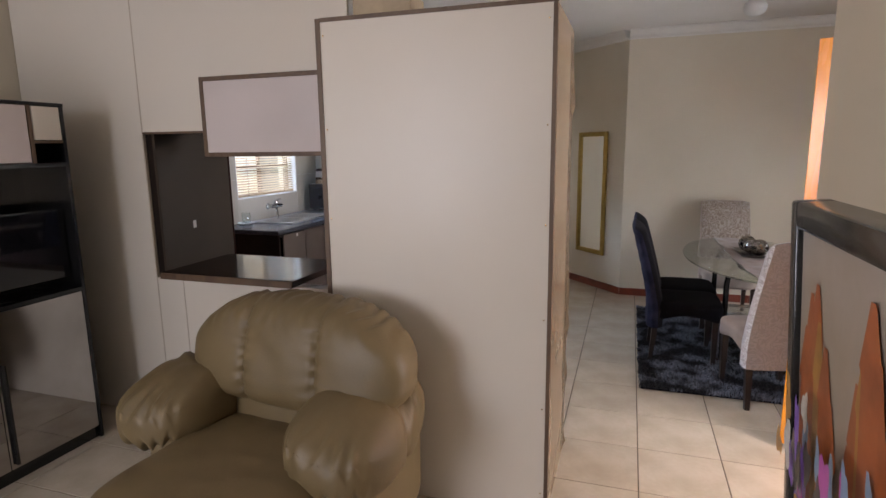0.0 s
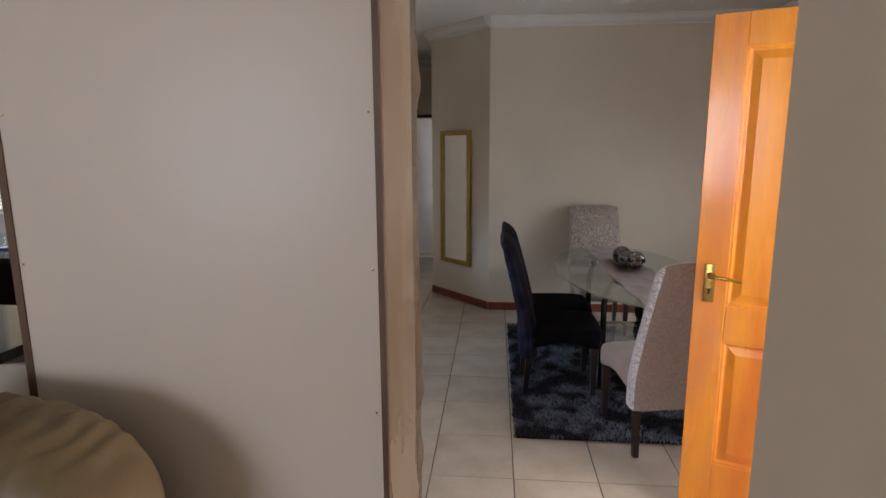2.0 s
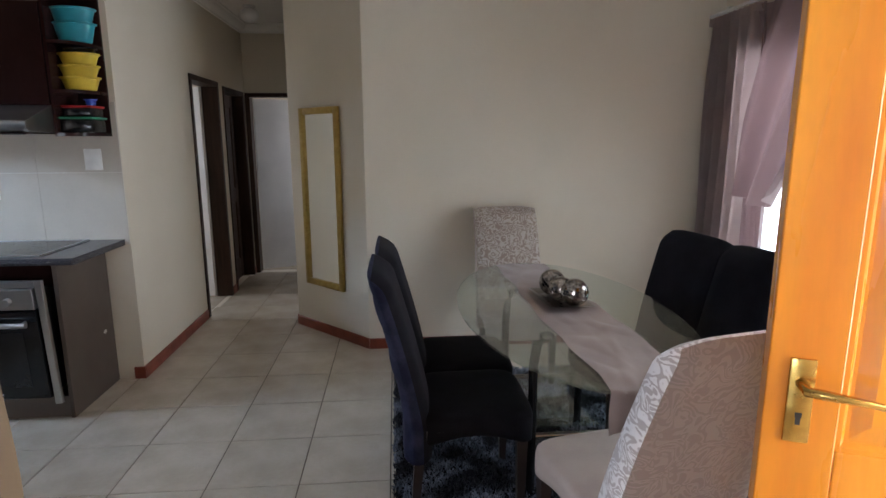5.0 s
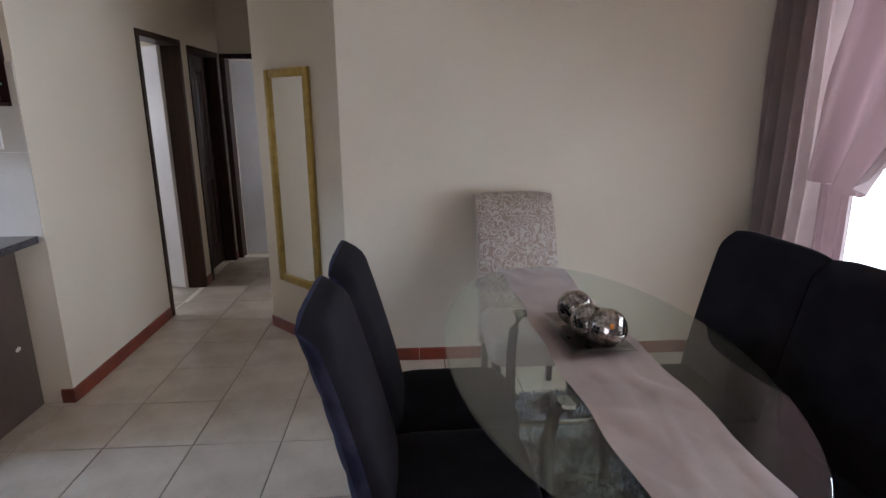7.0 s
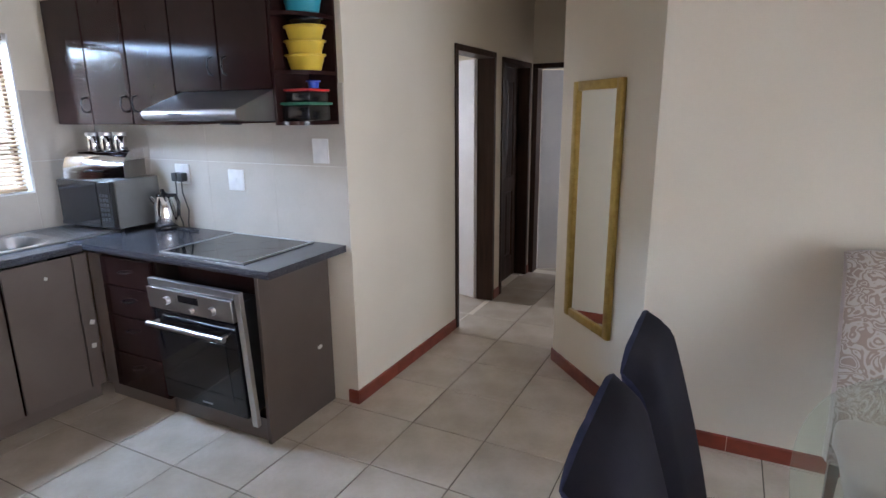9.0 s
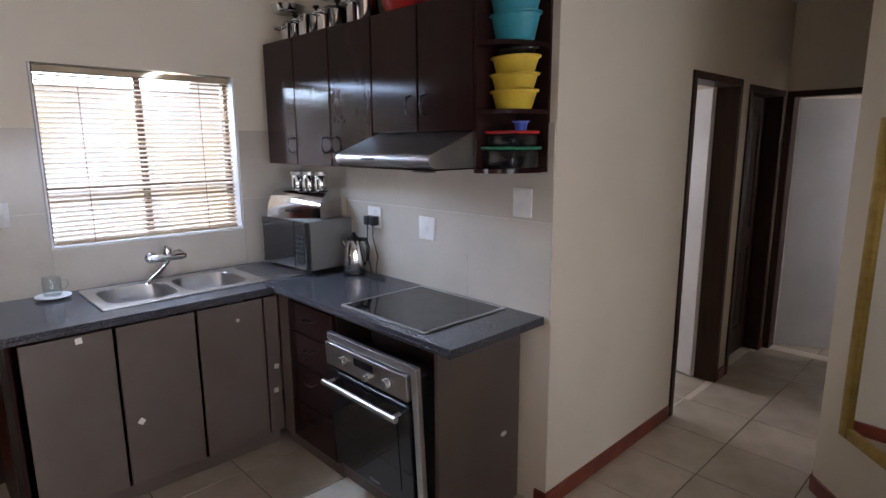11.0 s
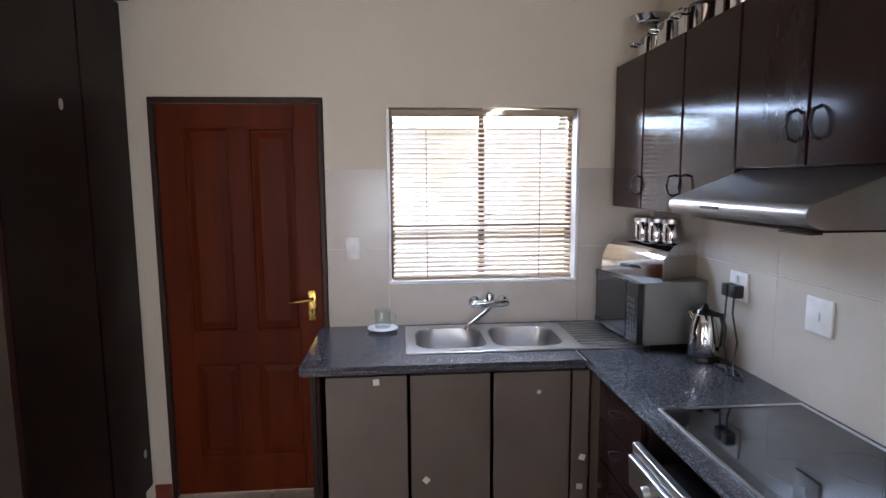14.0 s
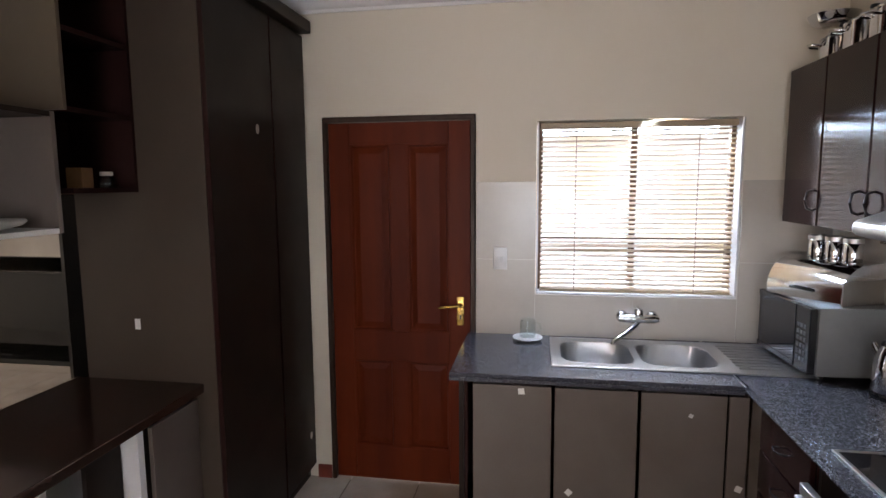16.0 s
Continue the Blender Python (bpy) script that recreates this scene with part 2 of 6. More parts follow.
def part(name, bm, mat, parent=None, label="", smooth=None):
    bmesh.ops.recalc_face_normals(bm, faces=bm.faces)
    me = bpy.data.meshes.new(name)
    bm.to_mesh(me)
    bm.free()
    me.materials.append(mat)
    if smooth:
        me.shade_smooth()
        me.set_sharp_from_angle(angle=radians(smooth))
    ob = new(name, me)
    if parent:
        ob.parent = parent
    if label:
        ob["label"] = label
    return ob


def add_box(bm, x0, x1, y0, y1, z0, z1, bevel=0.0, seg=2):
    m = Matrix.LocRotScale(((x0 + x1) / 2, (y0 + y1) / 2, (z0 + z1) / 2), None, (abs(x1 - x0), abs(y1 - y0), abs(z1 - z0)))
    v = bmesh.ops.create_cube(bm, size=1, matrix=m)["verts"]
    if bevel:
        e = list({e for w in v for e in w.link_edges})
        bmesh.ops.bevel(bm, geom=e, offset=bevel, segments=seg, affect="EDGES", profile=0.5)


def box(x0, x1, y0, y1, z0, z1, bevel=0.0, seg=2):
    bm = bmesh.new()
    add_box(bm, x0, x1, y0, y1, z0, z1, bevel, seg)
    return bm


def boxes(*rows, bevel=0.0):
    bm = bmesh.new()
    for r in rows:
        add_box(bm, *r, bevel)
    return bm


def add_lathe(bm, profile, at=(0, 0, 0), n=24, sx=1.0, sy=1.0, m=None):
    """Turns a profile of (radius, height) about the upright axis."""
    rings = []
    for r, z in profile:
        rings.append([bm.verts.new((at[0] + sx * r * math.cos(2 * math.pi * k / n), at[1] + sy * r * math.sin(2 * math.pi * k / n), at[2] + z)) for k in range(n)])
    if m is not None:
        for ring in rings:
            for v in ring:
                v.co = m @ v.co
    for a, b in zip(rings, rings[1:]):
        for k in range(n):
            bm.faces.new((a[k], a[(k + 1) % n], b[(k + 1) % n], b[k]))
    bm.faces.new(rings[0][::-1])
    bm.faces.new(rings[-1])


def lathe(profile, at=(0, 0, 0), n=24, sx=1.0, sy=1.0, m=None):
    bm = bmesh.new()
    add_lathe(bm, profile, at, n, sx, sy, m)
    return bm


def add_tube(bm, points, radius, n=8):
    pts = [Vector(p) for p in points]
    rings = []
    for i, p in enumerate(pts):
        d = (pts[min(i + 1, len(pts) - 1)] - pts[max(i - 1, 0)]).normalized()
        u = d.cross(Vector((0, 0, 1)) if abs(d.z) < 0.9 else Vector((1, 0, 0))).normalized()
        w = d.cross(u)
        r = radius[i] if isinstance(radius, (list, tuple)) else radius
        rings.append([bm.verts.new(p + r * (u * math.cos(2 * math.pi * k / n) + w * math.sin(2 * math.pi * k / n))) for k in range(n)])
    for a, b in zip(rings, rings[1:]):
        for k in range(n):
            bm.faces.new((a[k], a[(k + 1) % n], b[(k + 1) % n], b[k]))
    bm.faces.new(rings[0][::-1])
    bm.faces.new(rings[-1])


def tube(points, radius, n=8):
    bm = bmesh.new()
    add_tube(bm, points, radius, n)
    return bm


def sheet(f, nu, nv, thick=0.0):
    """A cloth or cushion skin: f(u, v) gives a place for u and v from 0 to 1."""
    bm = bmesh.new()
    g = [[bm.verts.new(f(i / nu, j / nv)) for j in range(nv + 1)] for i in range(nu + 1)]
    for i in range(nu):
        for j in range(nv):
            bm.faces.new((g[i][j], g[i + 1][j], g[i + 1][j + 1], g[i][j + 1]))
    if thick:
        bmesh.ops.solidify(bm, geom=bm.faces[:], thickness=thick)
    return bm


def cushion(w, d, h, puff=0.35, n=12, f=None, power=4.0):
    """A soft rounded block, w by d by h, centred, its corners swollen; f bends each point."""
    bm = bmesh.new()
    bmesh.ops.create_cube(bm, size=2)
    bmesh.ops.subdivide_edges(bm, edges=bm.edges[:], cuts=n, use_grid_fill=True)
    for v in bm.verts:
        c = v.co
        s = (abs(c.x) ** power + abs(c.y) ** power + abs(c.z) ** power) ** (1 / power)
        q = c / max(s, 1e-6) if s > 1 else c.copy()
        q = c.lerp(q, 1.0)
        bulge = 1 + puff * 0.25 * (1 - min(1, max(abs(q.x), abs(q.y))) ** 2)
        v.co = Vector((q.x * w / 2, q.y * d / 2, q.z * h / 2 * bulge))
        if f:
            v.co = f(v.co)
    return bm


def wall(name, axis, p0, p1, a0, a1, holes=(), z1=2.74, mat=None, label=""):
    """An upright wall along x or y, from a0 to a1, its faces at p0 and p1, with holes (a, b, low, high)."""
    bm = bmesh.new()
    def put(a, b, lo, hi):
        if b - a > 1e-4 and hi - lo > 1e-4:
            add_box(bm, *((a, b, p0, p1) if axis == "x" else (p0, p1, a, b)), lo, hi)
    x = a0
    for a, b, lo, hi in sorted(holes):
        put(x, a, -0.02, z1)
        put(a, b, -0.02, lo)
        put(a, b, hi, z1)
        x = b
    put(x, a1, -0.02, z1)
    bmesh.ops.remove_doubles(bm, verts=bm.verts, dist=1e-5)
    return tagged(part(name, bm, mat or PAINT), label or "cream painted plaster wall", "wall", kind="structure")

# ---- plan ----
XW, YK, XC, YD, XE = -3.40, 7.43, -1.39, 7.82, 2.55      # west wall, stove wall, passage wall, dining back wall, east wall
YP, YH, XP0, XP1 = 3.80, 4.10, -1.20, -0.185             # enclosure back, hatch screen, enclosure's two sides
DIAG_A, DIAG_B = Vector((-0.578, 8.467)), Vector((0.036, 7.822))
YEND = 10.40

wall("wall_west", "y", XW - 0.22, XW, -1.8, 11.7, [(4.832, 5.683, 0.0, 2.091), (6.0, 7.005, 1.135, 2.042), (8.6, 9.9, 0.9, 2.1)])
wall("wall_kitchen_north", "x", YK, YK + 0.12, XW, XC - 0.12)
wall("wall_passage", "y", XC - 0.12, XC, YK, YEND, [(8.69, 9.44, 0.0, 2.04), (9.585, 10.33, 0.0, 2.02)])
wall("wall_passage_end", "x", YEND, YEND + 0.12, XC - 0.12, 0.3, [(-1.388, -0.66, 0.0, 2.02)])
wall("wall_passage_east", "y", DIAG_A.x, DIAG_A.x + 0.12, DIAG_A.y + 0.05, YEND)
wall("wall_dining_north", "x", YD, YD + 0.12, DIAG_B.x, XE + 0.2)
wall("wall_east", "y", XE, XE + 0.2, 4.33, YD, [(5.2, 7.5, 0.0, 2.1)])
wall("wall_entrance_return", "x", 4.45, 4.57, 1.7, XE)
wall("wall_entrance", "y", 1.7, 1.82, 3.576, 4.45, [(3.63, 4.42, 0.0, 2.08)])
wall("wall_living_stub", "x", 3.456, 3.576, 0.766, 2.4)
wall("wall_living_east", "y", 0.646, 0.766, -1.8, 3.576)
wall("wall_south", "x", -1.92, -1.8, XW - 0.22, 0.766, [(-3.45, -1.75, 0.91, 2.33)])
wall("wall_bedroom_north", "x", 11.58, 11.7, XW, 0.42)
wall("wall_end_room_east", "y", 0.3, 0.42, YEND, 11.58, [(10.6, 11.36, 0.95, 2.05)])

d = DIAG_B - DIAG_A
bm = bmesh.new()
add_box(bm, 0, d.length, 0, 0.12, -0.02, 2.74)
ob = part("wall_diagonal", bm, PAINT)
ob.matrix_basis = pose(DIAG_A.x, DIAG_A.y, 0, 0, 0, math.degrees(math.atan2(d.y, d.x)))
tagged(ob, "cream painted wall across the corner", "wall", kind="structure")

tagged(part("ceiling", box(XW - 0.2, XE + 0.2, -1.9, 11.7, 2.73, 2.85), CEIL), "white painted plasterboard ceiling", "ceiling", kind="structure")


def cornice(name, a, b, inward, drop=0.09):
    """A cove moulding from a to b under the ceiling; inward points into the room."""
    a, b, w = Vector((*a, 0)), Vector((*b, 0)), Vector((*inward, 0)).normalized()
    bm = bmesh.new()
    prof = [(0.0, 2.64), (0.012, 2.64), (0.018, 2.655)] + [(0.018 + 0.06 * math.sin(t), 2.715 - 0.06 * math.cos(t)) for t in (0.3, 0.7, 1.1, 1.5)] + [(0.09, 2.718), (0.09, 2.7295), (0.0, 2.7295)]
    ends = [[bm.verts.new(p + w * o + Vector((0, 0, z))) for o, z in prof] for p in (a, b)]
    k = len(prof)
    for i in range(k):
        bm.faces.new((ends[0][i], ends[0][(i + 1) % k], ends[1][(i + 1) % k], ends[1][i]))
    bm.faces.new(ends[0][::-1]), bm.faces.new(ends[1])
    tagged(part(name, bm, CEIL, smooth=40), "white cove cornice under the ceiling", "cornice", kind="structure")


cornice("trim_west", (XW, -1.8), (XW, YK), (1, 0))
cornice("trim_kitchen", (XW, YK), (XC, YK), (0, -1))
cornice("trim_passage", (XC, YK), (XC, YEND), (1, 0))
cornice("trim_end", (XC, YEND), (DIAG_A.x, YEND), (0, -1))
cornice("trim_passage_east", (DIAG_A.x, YEND), (DIAG_A.x, DIAG_A.y), (-1, 0))
cornice("trim_diagonal", tuple(DIAG_A), tuple(DIAG_B), (-1, -1))
cornice("trim_dining", tuple(DIAG_B), (XE, YD), (0, -1))
cornice("trim_east", (XE, 4.57), (XE, YD), (-1, 0))


def skirting(a, b, inward, gap=0.0):
    a, b, w = Vector((*a, 0)), Vector((*b, 0)), Vector((*inward, 0)).normalized()
    d = (b - a)
    bm = bmesh.new()
    n = max(1, round(d.length / 0.407))
    for k in range(n):
        p, q = a + d * (k / n), a + d * ((k + 1) / n)
        u = d.normalized() * 0.0012
        vs = [bm.verts.new(x + w * o + Vector((0, 0, z))) for x in (p + u, q - u) for o, z in ((0, 0), (0.011, 0), (0.011, 0.072), (0.006, 0.078), (0, 0.078))]
        for i in range(5):
            bm.faces.new((vs[i], vs[(i + 1) % 5], vs[5 + (i + 1) % 5], vs[5 + i]))
        bm.faces.new(vs[4::-1]), bm.faces.new(vs[5:])
    return tagged(part("baseboard", bm, SKIRT), "red-brown skirting tiles along the wall", "skirting", kind="structure")


skirting((XC - 0.06, YK - 0.001), (XC + 0.011, YK - 0.001), (0, -1))
skirting((XC, YK), (XC, 8.68), (1, 0))
skirting((XC, 9.45), (XC, 9.575), (1, 0))
skirting((XC, 10.34), (XC, YEND), (1, 0))
skirting((DIAG_A.x, YEND), (DIAG_A.x, DIAG_A.y), (-1, 0))
skirting(tuple(DIAG_A), tuple(DIAG_B), (-1, -1))
skirting(tuple(DIAG_B), (XE, YD), (0, -1))
skirting((XW, 4.745), (XW, 4.83), (1, 0))

# ---- doors and windows ----
def lever(parent, x, z, y=0.0, mat=BRASS, side=1):
    """A lever handle on a long plate with a keyhole, on a face looking to -y; the lever points to side."""
    p = part("handle_plate", box(x - 0.021, x + 0.021, y - 0.006, y, z - 0.085, z + 0.075, 0.003), mat, parent, "brass plate with a keyhole", 40)
    part("lever", tube([(x, y - 0.004, z + 0.03), (x, y - 0.045, z + 0.03), (x + side * 0.02, y - 0.05, z + 0.03), (x + side * 0.07, y - 0.052, z + 0.026), (x + side * 0.115, y - 0.046, z + 0.018)], [0.011, 0.009, 0.009, 0.007, 0.006], 10), mat, p, "curved brass lever", 50)
    part("keyhole", boxes((x - 0.004, x + 0.004, y - 0.0068, y - 0.005, z - 0.05, z - 0.03), (x - 0.0055, x + 0.0055, y - 0.0068, y - 0.005, z - 0.036, z - 0.027)), BLACKMATT, p)


def panel_leaf(parent, w, h, mat, cols, rails, stile=0.115, mid=0.085, t=0.042):
    """A framed door leaf with raised panels; x along the width from 0, front face at y = 0 towards -y. rails: pairs of heights."""
    part("stile", box(0, stile, 0, t, 0, h, 0.003), mat, parent)
    part("stile", box(w - stile, w, 0, t, 0, h, 0.003), mat, parent)
    for lo, hi in rails:
        part("rail", box(stile, w - stile, 0.001, t - 0.001, lo, hi, 0.003), mat, parent)
    gaps = [(a[1], b[0]) for a, b in zip(rails, rails[1:])]
    inner = (w - 2 * stile - (cols - 1) * mid) / cols
    for lo, hi in gaps:
        for c in range(cols):
            x0 = stile + c * (inner + mid)
            if c:
                part("muntin", box(x0 - mid, x0, 0.001, t - 0.001, lo, hi, 0.003), mat, parent)
            bm = bmesh.new()
            for s, y in ((1, 0.0), (-1, t)):
                rings = []
                for inset, dep in ((0.0, 0.004), (0.008, 0.004), (0.016, 0.014), (0.022, 0.014), (0.052, 0.006)):
                    yy = y + s * dep
                    rings.append([bm.verts.new((xx, yy, zz)) for xx, zz in ((x0 + inset, lo + inset), (x0 + inner - inset, lo + inset), (x0 + inner - inset, hi - inset), (x0 + inset, hi - inset))])
                for a, b in zip(rings, rings[1:]):
                    for k in range(4):
                        bm.faces.new((a[k], a[(k + 1) % 4], b[(k + 1) % 4], b[k]))
                bm.faces.new(rings[-1])
            part("panel", bm, mat, parent)


# front door, standing open into the room
fd = thing("door_1", (0.914, 4.76, 0.03), -23.2, "varnished orange wooden panel door, standing open", "door", kind="structure")
panel_leaf(fd, 0.81, 2.05, PINE, 2, [(0, 0.235), (0.775, 0.925), (1.93, 2.05)], stile=0.12, mid=0.10)
lever(fd, 0.055, 1.02, 0.0, BRASS, 1)
for z in (0.25, 1.0, 1.8):
    part("hinge", lathe([(0.007, -0.05), (0.007, 0.05)], (0.815, 0.045, z), 10), STEEL, fd)
bm = boxes((1.69, 1.83, 3.585, 3.63, 0, 2.12), (1.69, 1.83, 4.42, 4.449, 0, 2.12), (1.69, 1.83, 3.63, 4.42, 2.08, 2.12))
tagged(part("door_frame_front", bm, FRAMEWOOD), "dark stained timber frame of the front door", "door frame", kind="structure")

# security gate outside the front door
gate = thing("security_gate", (1.93, 3.63, 0.02), 0, "black steel security gate outside the front door", "gate")
part("gate_frame", boxes((-0.012, 0.012, 0.0, 0.03, 0, 2.05), (-0.012, 0.012, 0.76, 0.79, 0, 2.05), (-0.012, 0.012, 0.03, 0.76, 0, 0.03), (-0.012, 0.012, 0.03, 0.76, 2.02, 2.05), (-0.012, 0.012, 0.03, 0.76, 0.95, 0.99), (-0.012, 0.012, 0.03, 0.76, 1.5, 1.53)), BLACKMATT, gate)
for k in range(6):
    y = 0.03 + 0.73 * (k + 0.5) / 6
    part("bar", box(-0.007, 0.007, y - 0.007, y + 0.007, 0.03, 2.02), BLACKMATT, gate)

# kitchen back door
kd = thing("door_2", (XW - 0.006, 4.862, 0.012), 90, "reddish-brown stained wooden panel door, shut", "door", kind="structure")
panel_leaf(kd, 0.790, 2.045, REDWOOD, 2, [(0, 0.20), (0.715, 0.885), (1.93, 2.045)], stile=0.118, mid=0.09, t=0.04)
lever(kd, 0.735, 1.02, 0.0, BRASS, -1)
bm = boxes((XW - 0.12, XW + 0.014, 4.834, 4.859, 0, 2.060), (XW - 0.12, XW + 0.014, 5.655, 5.6795, 0, 2.060), (XW - 0.12, XW + 0.014, 4.834, 5.6795, 2.060, 2.088), bevel=0.004)
tagged(part("door_frame_kitchen", bm, FRAMEWOOD), "dark stained timber door frame in the kitchen", "door frame", kind="structure")


def lined_opening(name, y0, y1, top):
    bm = boxes((XC - 0.135, XC + 0.012, y0 + 0.001, y0 + 0.045, 0, top - 0.045), (XC - 0.135, XC + 0.012, y1 - 0.045, y1 - 0.001, 0, top - 0.045), (XC - 0.135, XC + 0.012, y0 + 0.001, y1 - 0.001, top - 0.045, top - 0.001), bevel=0.003)
    tagged(part(name, bm, FRAMEWOOD), "dark stained timber door lining in the passage", "door frame", kind="structure")


lined_opening("door_frame_bedroom", 8.69, 9.44, 2.04)
lined_opening("door_frame_bathroom", 9.585, 10.33, 2.02)
b = thing("door_3", (XC - 0.14, 9.385, 0.01), 160, "plain white painted door, standing open into a room", "door", kind="structure")
part("door_leaf", box(0, 0.66, -0.02, 0.02, 0, 1.98, 0.003), WHITEPAINT, b)
b = thing("door_4", (XC - 0.10, 9.635, 0.01), 90, "dark brown wooden door, shut", "door", kind="structure")
panel_leaf(b, 0.645, 1.96, FRAMEWOOD, 2, [(0, 0.2), (0.85, 0.98), (1.85, 1.96)], stile=0.09, mid=0.08)
bm = boxes((-1.386, -1.335, YEND - 0.012, YEND + 0.12, 0, 1.975), (-0.712, -0.662, YEND - 0.012, YEND + 0.12, 0, 1.975), (-1.386, -0.662, YEND - 0.012, YEND + 0.12, 1.975, 2.019), bevel=0.003)
tagged(part("door_frame_end", bm, FRAMEWOOD), "dark stained timber door frame at the passage's end", "door frame", kind="structure")
b = thing("door_5", (-1.333, YEND + 0.135, 0.012), 27, "plain white painted door, standing ajar into the end room", "door", kind="structure")
part("door_leaf", box(0, 0.612, -0.02, 0.02, 0, 1.955, 0.003), WHITEPAINT, b)
part("door_knob", lathe([(0.004, 0), (0.022, 0.004), (0.026, 0.02), (0.016, 0.035)], n=14, m=pose(0.56, -0.02, 1.0, 90, 0, 0)), BRASS, b, smooth=50)

# kitchen window
w = thing("window_1", (XW, 6.5025, 1.135), 0, "steel kitchen window in a white reveal", "window", kind="structure")
part("window_frame", boxes((-0.13, -0.09, -0.5, -0.47, 0.002, 0.905), (-0.13, -0.09, 0.47, 0.5, 0.002, 0.905), (-0.13, -0.09, -0.47, 0.47, 0.002, 0.032), (-0.13, -0.09, -0.47, 0.47, 0.875, 0.905), (-0.125, -0.095, -0.015, 0.015, 0.032, 0.875), (-0.125, -0.095, -0.47, -0.015, 0.28, 0.305), (-0.125, -0.095, 0.015, 0.47, 0.28, 0.305)), material("brown_window_steel", (0.14, 0.075, 0.035), 0.5), w)
for y0, y1, z0, z1 in ((-0.47, -0.015, 0.305, 0.875), (0.015, 0.47, 0.305, 0.875), (-0.47, -0.015, 0.032, 0.28), (0.015, 0.47, 0.032, 0.28)):
    g = part("pane", box(-0.112, -0.108, y0, y1, z0, z1), GLASS, w)
    g.visible_shadow = False
part("window_sill", box(-0.088, 0.004, -0.4995, 0.4995, -0.0, 0.012, 0.003), WHITEPAINT, w)
for y in (-0.4995, 0.4905):
    part("reveal", box(-0.088, 0.002, y, y + 0.009, 0.012, 0.9045), WHITEPAINT, w)

bl = thing("venetian_blind", (XW - 0.045, 6.5025, 1.135), 0, "pale horizontal venetian blind, lowered over the kitchen window", "blind")
part("headrail", box(-0.03, 0.022, -0.482, 0.482, 0.868, 0.898, 0.003), material("blind_headrail", (0.40, 0.30, 0.19), 0.5), bl, "tan headrail")
sm = bmesh.new()
pts = [(-0.0235, -0.0), (-0.012, 0.0022), (0.0, 0.003), (0.012, 0.0022), (0.0235, 0.0)]
lo = [[sm.verts.new((x, y, z)) for x, z in pts] for y in (-0.478, 0.478)]
hi = [[sm.verts.new((x, y, z + 0.0016)) for x, z in pts] for y in (-0.478, 0.478)]
for k in range(4):
    sm.faces.new((lo[0][k], lo[0][k + 1], lo[1][k + 1], lo[1][k])), sm.faces.new((hi[0][k], hi[1][k], hi[1][k + 1], hi[0][k + 1]))
for a in (0, 4):
    sm.faces.new((lo[0][a], lo[1][a], hi[1][a], hi[0][a]))
slat_me = bpy.data.meshes.new("slat")
sm.to_mesh(slat_me), sm.free()
slat_me.materials.append(SLAT)
n = 34
for k in range(n):
    s = new("slat", slat_me)
    s.parent = bl
    s.matrix_basis = pose(0, 0, 0.035 + k * 0.0248, 0, 13 + 1.5 * math.sin(k * 2.1), 0)
part("bottom_rail", box(-0.02, 0.02, -0.48, 0.48, 0.013, 0.026, 0.003), SLAT, bl)
for y in (-0.30, 0.30):
    part("ladder_cord", tube([(0.026, y, 0.02), (0.026, y, 0.87)], 0.0016, 6), TAPE, bl)
tagged(part("backdrop", box(-7.6, -7.5, 0.0, 12.0, 0.0, 4.2), OUTSIDE), "glowing backdrop for the bright yard outside the kitchen window", "backdrop", kind="structure")
# added emissive panel that turns the view through the patio door white
tagged(part("backdrop_patio", box(9.0, 9.1, 0.0, 14.0, 0.0, 5.0), GARDEN), "added glowing backdrop beyond the patio door", "backdrop", kind="structure")

# patio door with curtains
w = thing("window_2", (XE, 6.35, 0.0), 0, "glazed sliding patio door", "window", kind="structure")
part("window_frame", boxes((0.07, 0.12, -1.149, -1.10, 0.0, 2.1), (0.07, 0.12, 1.10, 1.149, 0.0, 2.1), (0.07, 0.12, -1.1, 1.1, 0.0, 0.04), (0.07, 0.12, -1.1, 1.1, 2.06, 2.1), (0.07, 0.12, -0.03, 0.03, 0.04, 2.06)), BLACKMATT, w)
for y0, y1 in ((-1.1, -0.03), (0.03, 1.1)):
    g = part("pane", box(0.092, 0.098, y0, y1, 0.04, 2.06), GLASS, w)
    g.visible_shadow = False


def drape(u, v, y0, y1, top, folds, depth, taper=0.0, x=0.0):
    y = y0 + (y1 - y0) * (u if taper == 0 else u * (1 - taper * v) + taper * v * 0.2)
    return Vector((x + depth * (0.6 + 0.4 * v) * math.sin(2 * math.pi * folds * u + 0.6 * math.sin(5 * v)) + 0.012 * noise.noise(Vector((u * 7, v * 3, 1))), y, top * (1 - v) + 0.015 * v))


c = thing("curtain", (XE - 0.10, 0, 0), 0, "mauve-taupe lined curtain hanging in deep folds beside the patio door", "curtain")
part("cloth", sheet(lambda u, v: drape(u, v, 7.24, 7.79, 2.30, 5.5, 0.065), 130, 26, 0.003), CURTAIN, c, smooth=80)
part("heading_tape", sheet(lambda u, v: Vector((0.03 * math.sin(20 * math.pi * u) - 0.006, 7.24 + 0.55 * u, 2.31 - 0.05 * v)), 90, 2, 0.003), CURTAIN, c, smooth=80)
sw = thing("curtain", (XE - 0.12, 0, 0), 0, "mauve sheer curtain gathered and tied back in a swag", "curtain")


